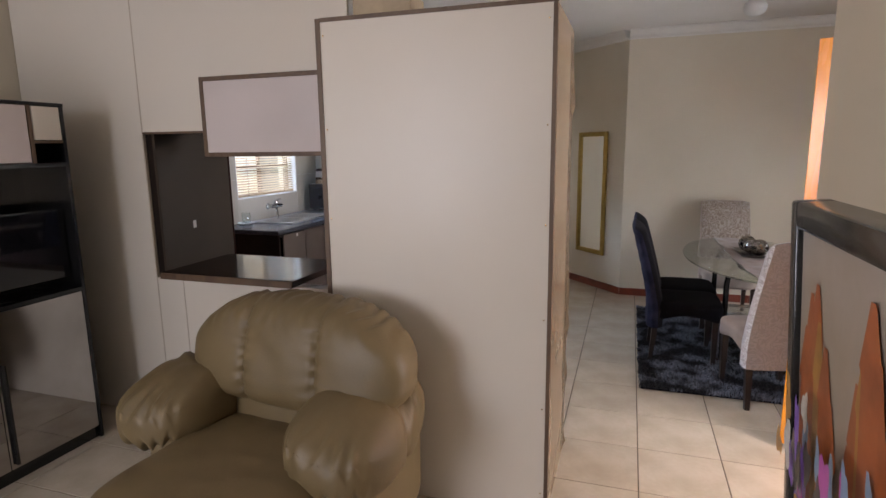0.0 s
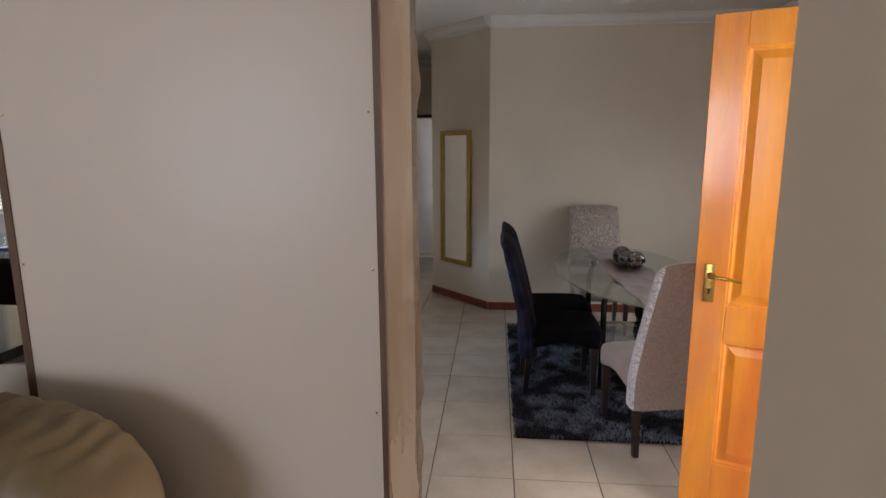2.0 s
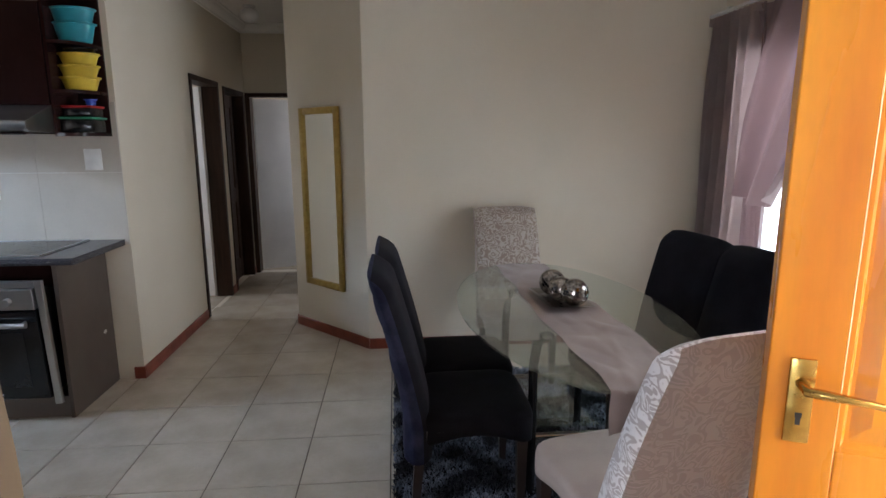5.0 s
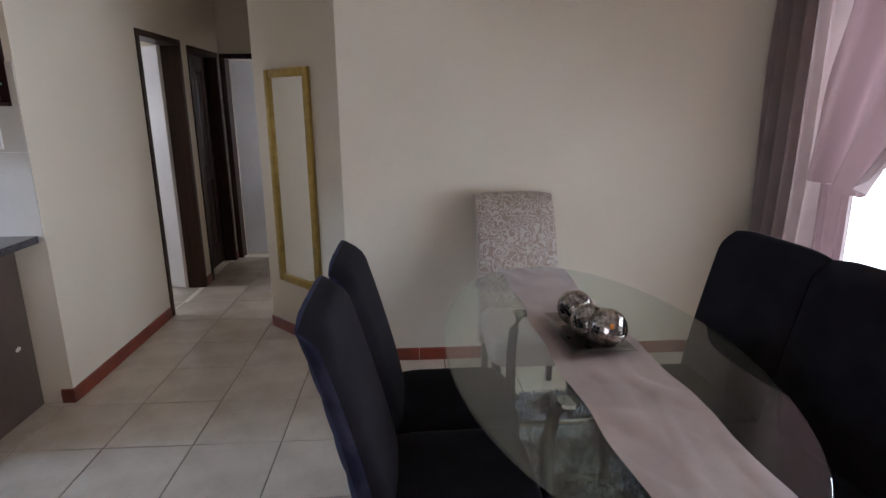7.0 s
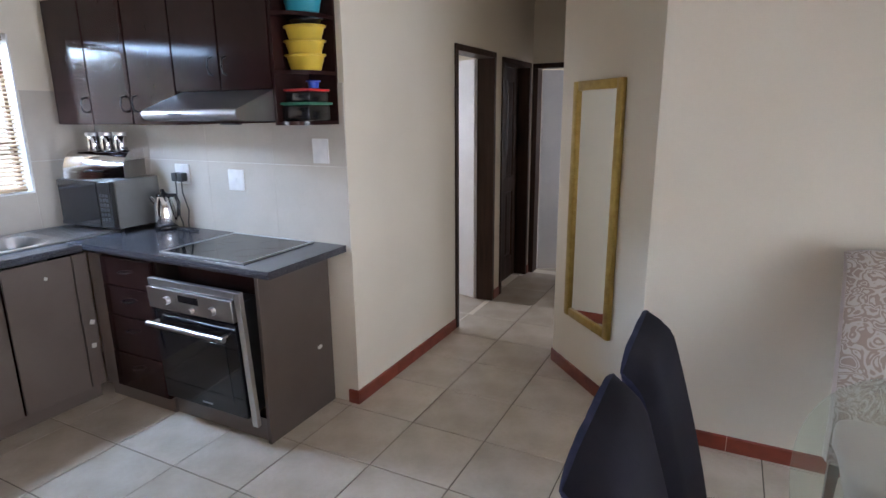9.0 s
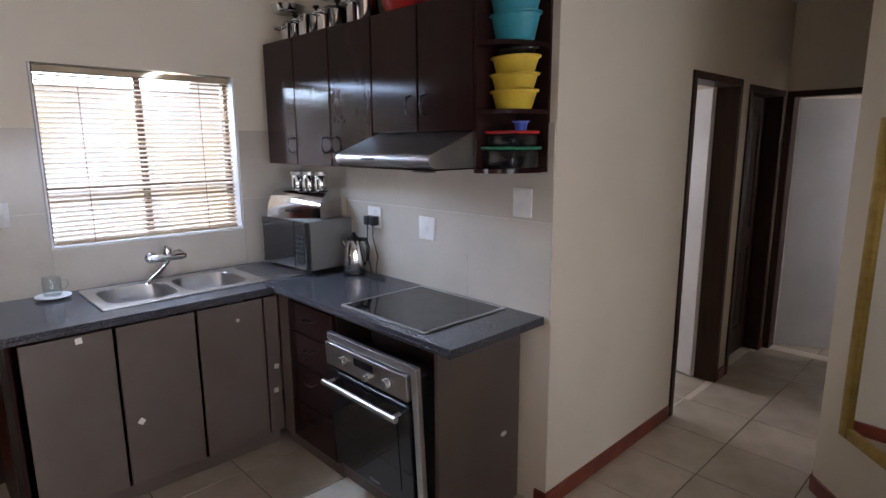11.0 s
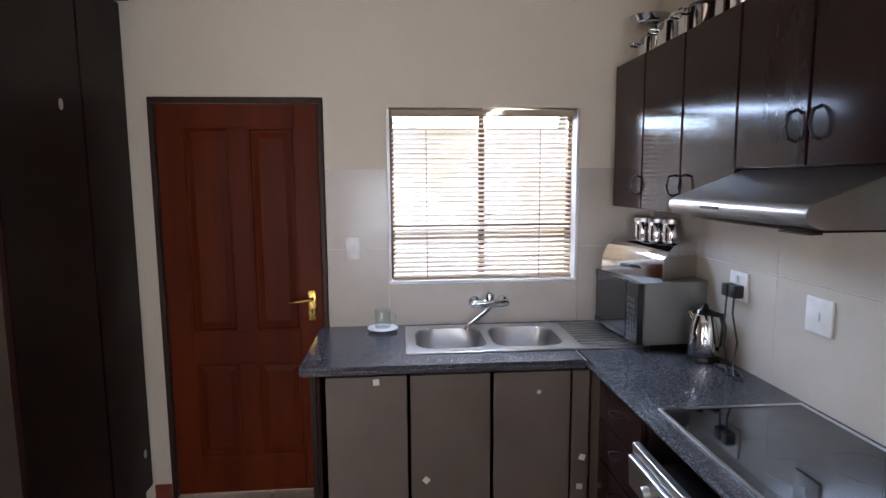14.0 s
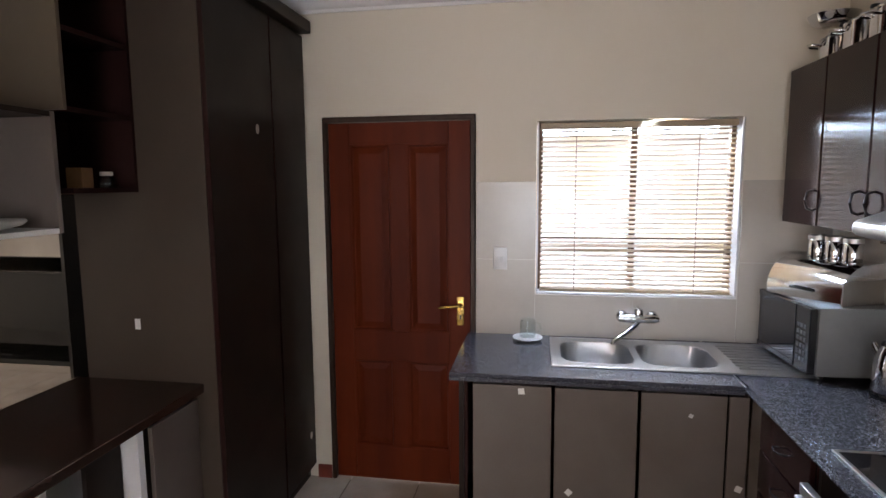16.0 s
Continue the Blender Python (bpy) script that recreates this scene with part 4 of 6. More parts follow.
part("plinth", box(XW + 0.05, -2.80, 5.70, 6.86, 0.0, 0.09), GREYCAB, bc)
for a, b in ((5.738, 6.081), (6.089, 6.434), (6.442, 6.781)):
    part("door", box(-2.758, -2.742, a + 0.003, b - 0.003, 0.095, 0.862, 0.003), GREYCAB, bc, "taupe cupboard door")
part("filler", box(-2.758, -2.744, 6.787, 6.862, 0.095, 0.862, 0.002), GREYCAB, bc)
part("end_panel", box(XW + 0.01, -2.752, 5.678, 5.699, 0.0, 0.868), UMBER, bc)
for y, z, r in ((5.95, 0.838, 50), (6.64, 0.772, 20), (6.155, 0.397, 3), (6.835, 0.47, 25), (6.825, 0.335, 40)):
    part("paper_scrap", lathe([(0.001, 0), (0.012 if r == 20 else 0.019, 0.0005), (0.011 if r == 20 else 0.018, 0.001)], n=4, m=pose(-2.7418, y, z, 0, 90, 0) @ pose(0, 0, 0, 0, 0, r)), WHITEPLASTIC, bc, "torn white label")

# drawers
dw = thing("drawer_unit", (0, 0, 0), 0, "dark brown drawer unit with bow handles", "drawers")
part("carcass", box(-2.73, -2.236, 6.885, YK - 0.02, 0.09, 0.866), DARKCAB, dw)
part("plinth", box(-2.76, -2.236, 6.91, 7.3, 0.0, 0.09), GREYCAB, dw)
zs = [0.86, 0.70, 0.53, 0.315, 0.10]
for z1, z0 in zip(zs, zs[1:]):
    dr = part("drawer", box(-2.64, -2.24, 6.867, 6.884, z0 + 0.003, z1 - 0.003, 0.003), DARKCAB, dw, "dark brown drawer front")
    zc = z1 - 0.075
    part("handle", tube([(-2.475, 6.866, zc), (-2.47, 6.845, zc), (-2.44, 6.838, zc), (-2.41, 6.845, zc), (-2.405, 6.866, zc)], 0.004, 8), BLACK, dr, "dark bow handle", smooth=50)
part("filler", box(-2.742, -2.645, 6.870, 6.886, 0.09, 0.862), GREYCAB, dw)

# oven
hs = thing("oven_housing", (0, 0, 0), 0, "taupe cupboard housing the built-in oven", "cupboard")
part("end_panel", box(-1.565, -1.543, 6.905, YK - 0.012, 0.0, 0.868, 0.002), material("brown_end_board", (0.088, 0.066, 0.053), 0.4, scale=4, second=(0.075, 0.056, 0.045), bump=0.03, bump_scale=90, fine=0.08), hs, "brown end panel")
part("plinth", box(-2.232, -1.566, 6.925, 6.94, 0.0, 0.12), GREYCAB, hs)
part("side", box(-2.232, -2.214, 6.89, YK - 0.012, 0.13, 0.868), UMBER, hs)
part("back", box(-2.214, -1.566, YK - 0.03, YK - 0.012, 0.13, 0.868), DARKCAB, hs)
part("paper_scrap", lathe([(0.001, 0), (0.013, 0.0005), (0.012, 0.001)], n=6, sy=1.7, m=pose(-1.5428, 7.31, 0.36, 0, 90, 0)), WHITEPLASTIC, hs)
ov = thing("built_in_oven", (-2.195, 6.885, 0.13), 0, "stainless steel and black glass oven tilting out of its housing", "oven")
lean = Matrix.Rotation(radians(3.2), 4, "X")
OW = 0.585
def ov_part(name, bm, mat, label="", parent=None, smooth=None):
    bmesh.ops.transform(bm, matrix=lean, verts=bm.verts)
    return part(name, bm, mat, parent or ov, label, smooth)
ov_part("casing", box(0.03, OW - 0.02, 0.0, 0.46, 0.02, 0.60), BLACKMATT)
ov_part("trim_frame", boxes((OW, OW + 0.035, -0.03, -0.005, -0.02, 0.675), (0.0, OW, -0.03, -0.005, 0.640, 0.675), bevel=0.003), STEEL, "steel trim frame")
ov_part("control_panel", box(0.0, OW - 0.01, -0.045, -0.005, 0.525, 0.635, 0.004), STEEL, "brushed steel control panel")
ov_part("display", box(0.225, 0.36, -0.0475, -0.044, 0.582, 0.618), BLACKGLASS)
for x, z in ((0.15, 0.582), (0.315, 0.552), (0.455, 0.572)):
    r = 0.02 if x != 0.315 else 0.014
    ov_part("knob", lathe([(r, 0), (r, 0.016), (r * 0.85, 0.022)], n=18, m=pose(x, -0.045, z, 90, 0, 0)), STEEL, "steel knob", smooth=50)
dr = ov_part("oven_door", box(0.002, OW - 0.012, -0.04, -0.004, 0.02, 0.515, 0.004), BLACKGLASS, "black glass oven door")
ov_part("window", box(0.07, OW - 0.09, -0.0425, -0.039, 0.09, 0.40, 0.001), material("oven_window_glass", (0.018, 0.018, 0.019), 0.06, scale=3, rough_var=0.03), parent=dr)
ov_part("handle", tube([(0.02, -0.085, 0.455), (OW - 0.04, -0.085, 0.455)], 0.014, 12), STEEL, "steel bar handle", dr, 50)
for x in (0.045, OW - 0.07):
    ov_part("handle_post", tube([(x, -0.04, 0.455), (x, -0.085, 0.455)], 0.009, 10), STEEL, "", dr, 50)
ov_part("badge", box(0.27, 0.34, -0.0415, -0.0395, 0.045, 0.053), STEEL, parent=dr)
# added dark board that stands in for the shade in the gap over the oven
part("gap_shade_board", box(0.02, OW + 0.04, 0.10, 0.115, 0.60, 0.735), DARKCAB, ov)

hb = thing("ceramic_hob", (-1.90, 7.164, CT), 0, "black ceramic hob in a steel frame set in the worktop", "hob")
part("glass", box(-0.275, 0.275, -0.255, 0.222, 0.0, 0.005, 0.001), BLACKGLASS, hb)
part("frame", boxes((-0.287, -0.275, -0.267, 0.234, 0, 0.0075), (0.275, 0.287, -0.267, 0.234, 0, 0.0075), (-0.275, 0.275, -0.267, -0.255, 0, 0.0075), (-0.275, 0.275, 0.222, 0.234, 0, 0.0075), bevel=0.002), STEEL, hb, "steel frame")
HOBMARK = material("hob_mark", (0.020, 0.020, 0.022), 0.12)
for x, y, r in ((-0.14, -0.10, 0.09), (0.14, -0.10, 0.075), (-0.14, 0.10, 0.07), (0.14, 0.10, 0.09)):
    bm = bmesh.new()
    ring = [[bm.verts.new((x + (r + o) * math.cos(t * math.pi / 24), y + (r + o) * math.sin(t * math.pi / 24), 0.0053)) for t in range(48)] for o in (0, 0.002)]
    for k in range(48):
        bm.faces.new((ring[0][k], ring[1][k], ring[1][(k + 1) % 48], ring[0][(k + 1) % 48]))
    part("zone_ring", bm, HOBMARK, hb)

# wall cupboards
UF, UZ0, UZ1 = 7.165, 1.533, 2.235
def bow(parent, x, z, h=0.085):
    part("handle", tube([(x, UF - 0.001, z - h / 2), (x, UF - 0.022, z - h / 2 + 0.008), (x, UF - 0.03, z), (x, UF - 0.022, z + h / 2 - 0.008), (x, UF - 0.001, z + h / 2)], 0.0055, 8), BLACKMATT, parent, "dark bow handle", smooth=50)
uc = thing("wall_cupboard", (0, 0, 0), 0, "glossy dark brown wall cupboard with bow handles", "cupboard")
part("carcass", box(-3.325, -2.268, UF + 0.018, YK - 0.001, UZ0, UZ1), DARKCAB, uc)
for a, b, hx in ((-3.325, -2.985, -3.03), (-2.98, -2.63, -2.675), (-2.625, -2.268, -2.58)):
    dr = part("door", box(a + 0.002, b - 0.002, UF, UF + 0.017, UZ0 + 0.002, UZ1 - 0.002, 0.003), DARKCAB, uc)
    bow(dr, hx, 1.645)
uc = thing("wall_cupboard", (0, 0, 0), 0, "short dark brown wall cupboard over the cooker hood", "cupboard")
part("carcass", box(-2.264, -1.61, UF + 0.018, YK - 0.001, 1.70, UZ1), DARKCAB, uc)
for a, b, hx in ((-2.264, -1.94, -1.985), (-1.935, -1.61, -1.89)):
    dr = part("door", box(a + 0.002, b - 0.002, UF, UF + 0.017, 1.702, UZ1 - 0.002, 0.003), DARKCAB, uc)
    bow(dr, hx, 1.815)
hd = thing("cooker_hood", (0, 0, 0), 0, "brushed steel slanted cooker hood", "cooker hood")
bm = bmesh.new()
prof = [(YK - 0.012, 1.552), (6.975, 1.556), (6.955, 1.562)] + [(6.956 - 0.026 * math.cos(t), 1.588 + 0.026 * math.sin(t)) for t in (-1.0, -0.5, 0.0, 0.5, 1.0, 1.4)] + [(UF + 0.01, 1.697), (YK - 0.012, 1.697)]
ends = [[bm.verts.new((x, y, z)) for y, z in prof] for x in (-2.235, -1.612)]
k = len(prof)
for i in range(k):
    bm.faces.new((ends[0][i], ends[0][(i + 1) % k], ends[1][(i + 1) % k], ends[1][i]))
bm.faces.new(ends[0][::-1]), bm.faces.new(ends[1])
part("canopy", bm, STEEL, hd, smooth=40)
part("filter", box(-2.20, -1.66, 6.99, 7.33, 1.545, 1.5512), DARKCAB, hd, "dark grease filter")
part("switch_strip", box(-2.04, -1.95, 6.927, 6.9315, 1.584, 1.593), BLACKMATT, hd)
part("lamp_cover", box(-1.76, -1.66, 6.975, 7.01, 1.540, 1.545), BLACKMATT, hd)

os_ = thing("corner_shelf", (0, 0, 0), 0, "dark brown open end shelf with curved shelves", "shelf")
X0, X1 = -1.606, XC - 0.035
part("back", box(X0, X1, YK - 0.016, YK - 0.001, UZ0, 2.62), DARKCAB, os_)
part("side", box(X0, X0 + 0.016, UF + 0.005, YK - 0.016, UZ0, 2.62), DARKCAB, os_)
def end_shelf(z):
    bm = bmesh.new()
    pts = [(X0 + 0.016, YK - 0.016), (X0 + 0.016, UF - 0.005)] + [(X0 + 0.016 + (X1 - X0 - 0.016) * t, UF - 0.005 + 0.03 * t + 0.13 * t ** 4) for t in (0.15, 0.3, 0.45, 0.6, 0.75, 0.88, 1.0)] + [(X1, YK - 0.016)]
    lo, hi = [bm.verts.new((x, y, z)) for x, y in pts], [bm.verts.new((x, y, z + 0.018)) for x, y in pts]
    n = len(pts)
    for i in range(n):
        bm.faces.new((lo[i], lo[(i + 1) % n], hi[(i + 1) % n], hi[i]))
    bm.faces.new(lo[::-1]), bm.faces.new(hi)
    return bm
for z in (UZ0, 1.765, 2.02, 2.30):
    part("shelf", end_shelf(z), DARKCAB, os_, smooth=30)
def basin(name, at, r, h, mat, label, sy=0.72):
    o = thing(name, at, 0, label, "bowl", "plastic bowls on the shelf")
    part("bowl", lathe([(r * 0.70, 0), (r * 0.74, 0.004), (r * 0.92, h - 0.008), (r, h - 0.006), (r * 1.02, h), (r * 0.97, h + 0.002), (r * 0.86, h - 0.012), (r * 0.70, 0.006)], n=32, sy=sy), mat, o, smooth=50)
cx, cy = -1.497, 7.285
basin("plastic_bowl", (cx, cy, 1.7835), 0.106, 0.07, YELLOW, "yellow plastic bowl, bottom of a stack")
for k, zz in enumerate((1.846, 1.910)):
    basin("plastic_bowl", (cx + 0.004 * k, cy, zz), 0.108, 0.07, YELLOW, "yellow plastic bowl stacked on another")
basin("black_bowl", (cx, cy + 0.01, 1.981), 0.095, 0.03, BLACK, "shallow black bowl on the yellow stack")
basin("turquoise_basin", (cx, cy, 2.0385), 0.112, 0.10, TURQ, "turquoise plastic basin on the shelf")
basin("turquoise_basin", (cx, cy, 2.125), 0.118, 0.09, TURQ, "turquoise plastic basin stacked on another")
bx = thing("food_container", (cx - 0.01, cy, UZ0 + 0.0185), 0, "black plastic container with a green lid", "container")
part("tub", box(-0.085, 0.085, -0.085, 0.075, 0, 0.075, 0.012), BLACK, bx, smooth=40)
part("lid", box(-0.092, 0.092, -0.092, 0.082, 0.075, 0.086, 0.004), GREENP, bx, "green lid")
bx = thing("food_container", (cx - 0.005, cy + 0.005, UZ0 + 0.105), 0, "black plastic container with a red lid", "container")
part("tub", box(-0.075, 0.075, -0.075, 0.065, 0, 0.05, 0.01), BLACK, bx, smooth=40)
part("lid", box(-0.080, 0.080, -0.080, 0.070, 0.05, 0.062, 0.004), REDP, bx, "red lid")
bx = thing("blue_cup", (cx + 0.045, cy - 0.01, UZ0 + 0.1675), 0, "small blue plastic container on the red lid", "container")
part("tub", lathe([(0.022, 0), (0.026, 0.03), (0.034, 0.032), (0.034, 0.036), (0.02, 0.036)], n=18), BLUEP, bx, smooth=40)

# pots on top of the wall cupboards
def pot(at, r, h, turn, lid=True, label="stainless steel cooking pot with side handles"):
    o = thing("cooking_pot", at, turn, label, "pot", "pots on the wall cupboards")
    part("pan", lathe([(r * 0.94, 0), (r, 0.01), (r, h), (r * 1.04, h + 0.004), (r * 0.97, h + 0.004), (r * 0.96, 0.012)], n=30), CHROME, o, smooth=50)
    for s in (-1, 1):
        part("handle", tube([(s * r, -0.03, h * 0.75), (s * (r + 0.035), -0.03, h * 0.8), (s * (r + 0.045), 0, h * 0.82), (s * (r + 0.035), 0.03, h * 0.8), (s * r, 0.03, h * 0.75)], 0.006, 8), CHROME, o, smooth=50)
    if lid:
        l = part("lid", lathe([(r * 1.03, h + 0.005), (r * 0.7, h + 0.025), (r * 0.2, h + 0.034), (0.006, h + 0.035)], n=30), CHROME, o, smooth=50)
        part("lid_knob", lathe([(0.008, h + 0.034), (0.008, h + 0.05), (0.02, h + 0.058), (0.016, h + 0.068), (0.003, h + 0.07)], n=16), BLACKMATT, l, smooth=50)
TOPZ = UZ1 + 0.0005
pot((-3.16, 7.30, TOPZ), 0.085, 0.095, 80)
pot((-2.95, 7.31, TOPZ), 0.10, 0.11, 75)
pot((-2.72, 7.30, TOPZ), 0.11, 0.10, 95)
pot((-2.72, 7.30, TOPZ + 0.172), 0.10, 0.09, 70, True, "stainless steel cooking pot stacked on another pot")
pot((-2.47, 7.30, TOPZ), 0.10, 0.12, 100)
fp = thing("frying_pan", (-3.19, 7.27, TOPZ + 0.1665), -35, "steel frying pan laid across the pots, its handle sticking out", "pan")
part("pan", lathe([(0.075, 0), (0.085, 0.01), (0.10, 0.04), (0.097, 0.04), (0.08, 0.012)], n=28), CHROME, fp, smooth=50)
part("handle", tube([(-0.095, -0.01, 0.035), (-0.17, -0.015, 0.05), (-0.25, -0.02, 0.045)], [0.008, 0.009, 0.011], 10), BLACKMATT, fp, smooth=50)
rb = thing("red_basin", (-2.15, 7.29, TOPZ), 0, "red plastic basin on top of the wall cupboards", "bowl")
part("bowl", lathe([(0.10, 0), (0.105, 0.005), (0.145, 0.12), (0.155, 0.124), (0.155, 0.13), (0.138, 0.122), (0.10, 0.008)], n=32, sy=0.8), REDP, rb, smooth=50)

# appliances on the corner of the worktop
mw = thing("microwave_oven", (-3.29, 7.085, CT + 0.022), 3, "grey microwave oven with a dark glass door", "microwave")
MW, MH, MD = 0.47, 0.285, 0.34
KEYGREY = material("charcoal_keys", (0.035, 0.035, 0.036), 0.35, scale=6)
DARKGREY = material("dark_grey_enamel", (0.17, 0.175, 0.17), 0.35, scale=6, fine=0.05)
part("casing", box(0, MW, 0.02, MD, 0, MH, 0.006), DARKGREY, mw, "dark grey enamelled casing", smooth=40)
dr = part("door", box(0.004, MW * 0.745, -0.012, 0.018, 0.006, MH - 0.006, 0.004), BLACKGLASS, mw, "dark mirrored glass door")
part("door_rim", box(0.004, MW * 0.745, -0.0145, -0.011, MH - 0.035, MH - 0.008), BLACK, dr)
part("door_rim", box(0.004, MW * 0.745, -0.0145, -0.011, 0.008, 0.03), BLACK, dr)
pn = part("control_panel", box(MW * 0.752, MW - 0.004, -0.012, 0.018, 0.006, MH - 0.006, 0.004), BLACK, mw, "black keypad panel")
for r in range(6):
    for c in range(3):
        part("key", box(MW * 0.785 + c * 0.026, MW * 0.785 + c * 0.026 + 0.019, -0.0135, -0.0115, 0.05 + r * 0.028, 0.067 + r * 0.028), KEYGREY, pn)
for x, y in ((0.03, 0.05), (MW - 0.03, 0.05), (0.03, MD - 0.03), (MW - 0.03, MD - 0.03)):
    part("foot", lathe([(0.012, -0.0155), (0.012, 0.001)], (x, y, 0), 10), BLACKMATT, mw)
bb = thing("bread_bin", (0, 0, 0), 0, "stainless steel roll-top bread bin on the microwave", "bread bin")
bb.matrix_basis = pose(-3.07, 7.255, CT + 0.0225 + MH, 0, 0, 24) @ pose(-0.185, -0.125, 0.0)
bm = bmesh.new()
BW, BD, BH = 0.37, 0.25, 0.165
prof = [(BD, 0), (0.0, 0), (0.0, 0.035)] + [(0.13 - 0.13 * math.cos(t), 0.035 + (BH - 0.035) * math.sin(t)) for t in [k * math.pi / 20 for k in range(1, 11)]] + [(BD, BH)]
ends = [[bm.verts.new((x, y, z)) for y, z in prof] for x in (0.0, BW)]
k = len(prof)
for i in range(k):
    bm.faces.new((ends[0][i], ends[0][(i + 1) % k], ends[1][(i + 1) % k], ends[1][i]))
bm.faces.new(ends[0][::-1]), bm.faces.new(ends[1])
part("body", bm, CHROME, bb, smooth=40)
part("end_cap", box(BW, BW + 0.004, 0.002, BD - 0.002, 0.002, BH * 0.62, 0.001), STEEL, bb)
part("handle", tube([(BW * 0.35, -0.002, 0.045), (BW * 0.42, -0.02, 0.05), (BW * 0.58, -0.02, 0.05), (BW * 0.65, -0.002, 0.045)], 0.007, 8), BLACK, bb, "black grip", smooth=50)
for k in range(3):
    cn = thing("canister", (0, 0, 0), 0, "small steel canister with a clear window", "canister", "canisters on the bread bin")
    cn.matrix_basis = bb.matrix_basis @ pose(0.10 + 0.085 * k, 0.165, BH + 0.0005)
    part("tin", lathe([(0.036, 0), (0.037, 0.003), (0.037, 0.078), (0.035, 0.08)], n=22), CHROME, cn, smooth=50)
    part("lid", lathe([(0.038, 0.08), (0.038, 0.098), (0.034, 0.101), (0.003, 0.102)], n=22), STEEL, cn, smooth=50)
kt = thing("kettle", (-2.68, 7.325, CT), 25, "polished steel cordless kettle on a black base", "kettle")
kt.scale = (0.84, 0.84, 1.0)
part("base", lathe([(0.078, 0), (0.08, 0.008), (0.076, 0.022), (0.04, 0.024)], n=26), BLACK, kt, smooth=50)
part("body", lathe([(0.072, 0.025), (0.076, 0.04), (0.074, 0.10), (0.062, 0.165), (0.05, 0.195), (0.047, 0.20)], n=28), CHROME, kt, smooth=60)
part("lid", lathe([(0.048, 0.20), (0.044, 0.212), (0.02, 0.222), (0.012, 0.24), (0.003, 0.243)], n=20), BLACK, kt, "black lid", smooth=50)
part("spout", tube([(-0.055, 0, 0.15), (-0.078, 0, 0.172), (-0.092, 0, 0.192)], [0.022, 0.017, 0.012], 12), CHROME, kt, smooth=50)
part("handle", tube([(0.045, 0, 0.205), (0.09, 0, 0.205), (0.108, 0, 0.16), (0.10, 0, 0.09), (0.076, 0, 0.06)], [0.012, 0.013, 0.013, 0.012, 0.010], 12), BLACK, kt, "black handle", smooth=50)
for x in (-2.625, -2.575):
    pg = thing("power_plug", (x, YK - 0.017, 1.225), 0, "black plug with its cable hanging to the worktop", "plug", "plugs in the socket")
    part("body", box(-0.02, 0.02, -0.045, 0, -0.028, 0.024, 0.006), BLACKMATT, pg, smooth=40)
    e = CT - 1.225 + 0.006
    s = x + 2.6
    part("cable", tube([(0, -0.03, -0.026), (0.004, -0.035, -0.09), (0.012 + s, -0.03, -0.2), (0.02, -0.03, e + 0.03), (0.05, -0.05, e), (0.12, -0.09, e), (0.15, -0.07, e), (0.10 - s, -0.04, e + 0.004), (0.02, -0.075, e)], 0.004, 8), BLACKMATT, pg, smooth=60)

# ---- dining corner ----
def damask(name, ground, figure, rough_g=0.55, rough_f=0.3):
    """Woven cloth with a shiny scrolling figure on a dull ground."""
    m = bpy.data.materials.new(name)
    m.use_nodes = True
    n, l = m.node_tree.nodes, m.node_tree.links
    b = n["Principled BSDF"]
    co = n.new("ShaderNodeTexCoord")
    ns = n.new("ShaderNodeTexNoise")
    ns.inputs["Scale"].default_value, ns.inputs["Detail"].default_value, ns.inputs["Distortion"].default_value = 13, 1.2, 1.6
    l.new(co.outputs["Object"], ns.inputs["Vector"])
    band = n.new("ShaderNodeMath")
    band.operation, band.inputs[1].default_value = "PINGPONG", 0.075
    l.new(ns.outputs["Fac"], band.inputs[0])
    mr = n.new("ShaderNodeMapRange")
    mr.inputs["From Min"].default_value, mr.inputs["From Max"].default_value = 0.032, 0.046
    l.new(band.outputs[0], mr.inputs["Value"])
    mx = n.new("ShaderNodeMix")
    mx.data_type = "RGBA"
    mx.inputs[6].default_value, mx.inputs[7].default_value = (*ground, 1), (*figure, 1)
    l.new(mr.outputs[0], mx.inputs[0]), l.new(mx.outputs[2], b.inputs["Base Color"])
    rr = n.new("ShaderNodeMapRange")
    rr.inputs["To Min"].default_value, rr.inputs["To Max"].default_value = rough_g, rough_f
    l.new(mr.outputs[0], rr.inputs["Value"]), l.new(rr.outputs[0], b.inputs["Roughness"])
    bp = n.new("ShaderNodeBump")
    bp.inputs["Strength"].default_value, bp.inputs["Distance"].default_value = 0.35, 0.002
    l.new(mr.outputs[0], bp.inputs["Height"]), l.new(bp.outputs[0], b.inputs["Normal"])
    b.inputs["Sheen Weight"].default_value = 0.2
    return m


DAMASK = damask("pinkish_damask_cloth", (0.265, 0.225, 0.225), (0.315, 0.272, 0.272), 0.5, 0.38)
TANCLOTH = damask("tan_damask_cloth", (0.25, 0.185, 0.145), (0.40, 0.345, 0.30), 0.5, 0.36)
# brighter copy of the damask: light caught by the chair's sides, put into colour
LITDAMASK = damask("lit_damask_cloth", (0.52, 0.47, 0.48), (0.93, 0.91, 0.93), 0.4, 0.2)
PLAINPINK = material("pinkish_plain_satin", (0.45, 0.36, 0.31), 0.5, scale=6, second=(0.40, 0.31, 0.27), bump=0.06, bump_scale=180, fine=0.05)


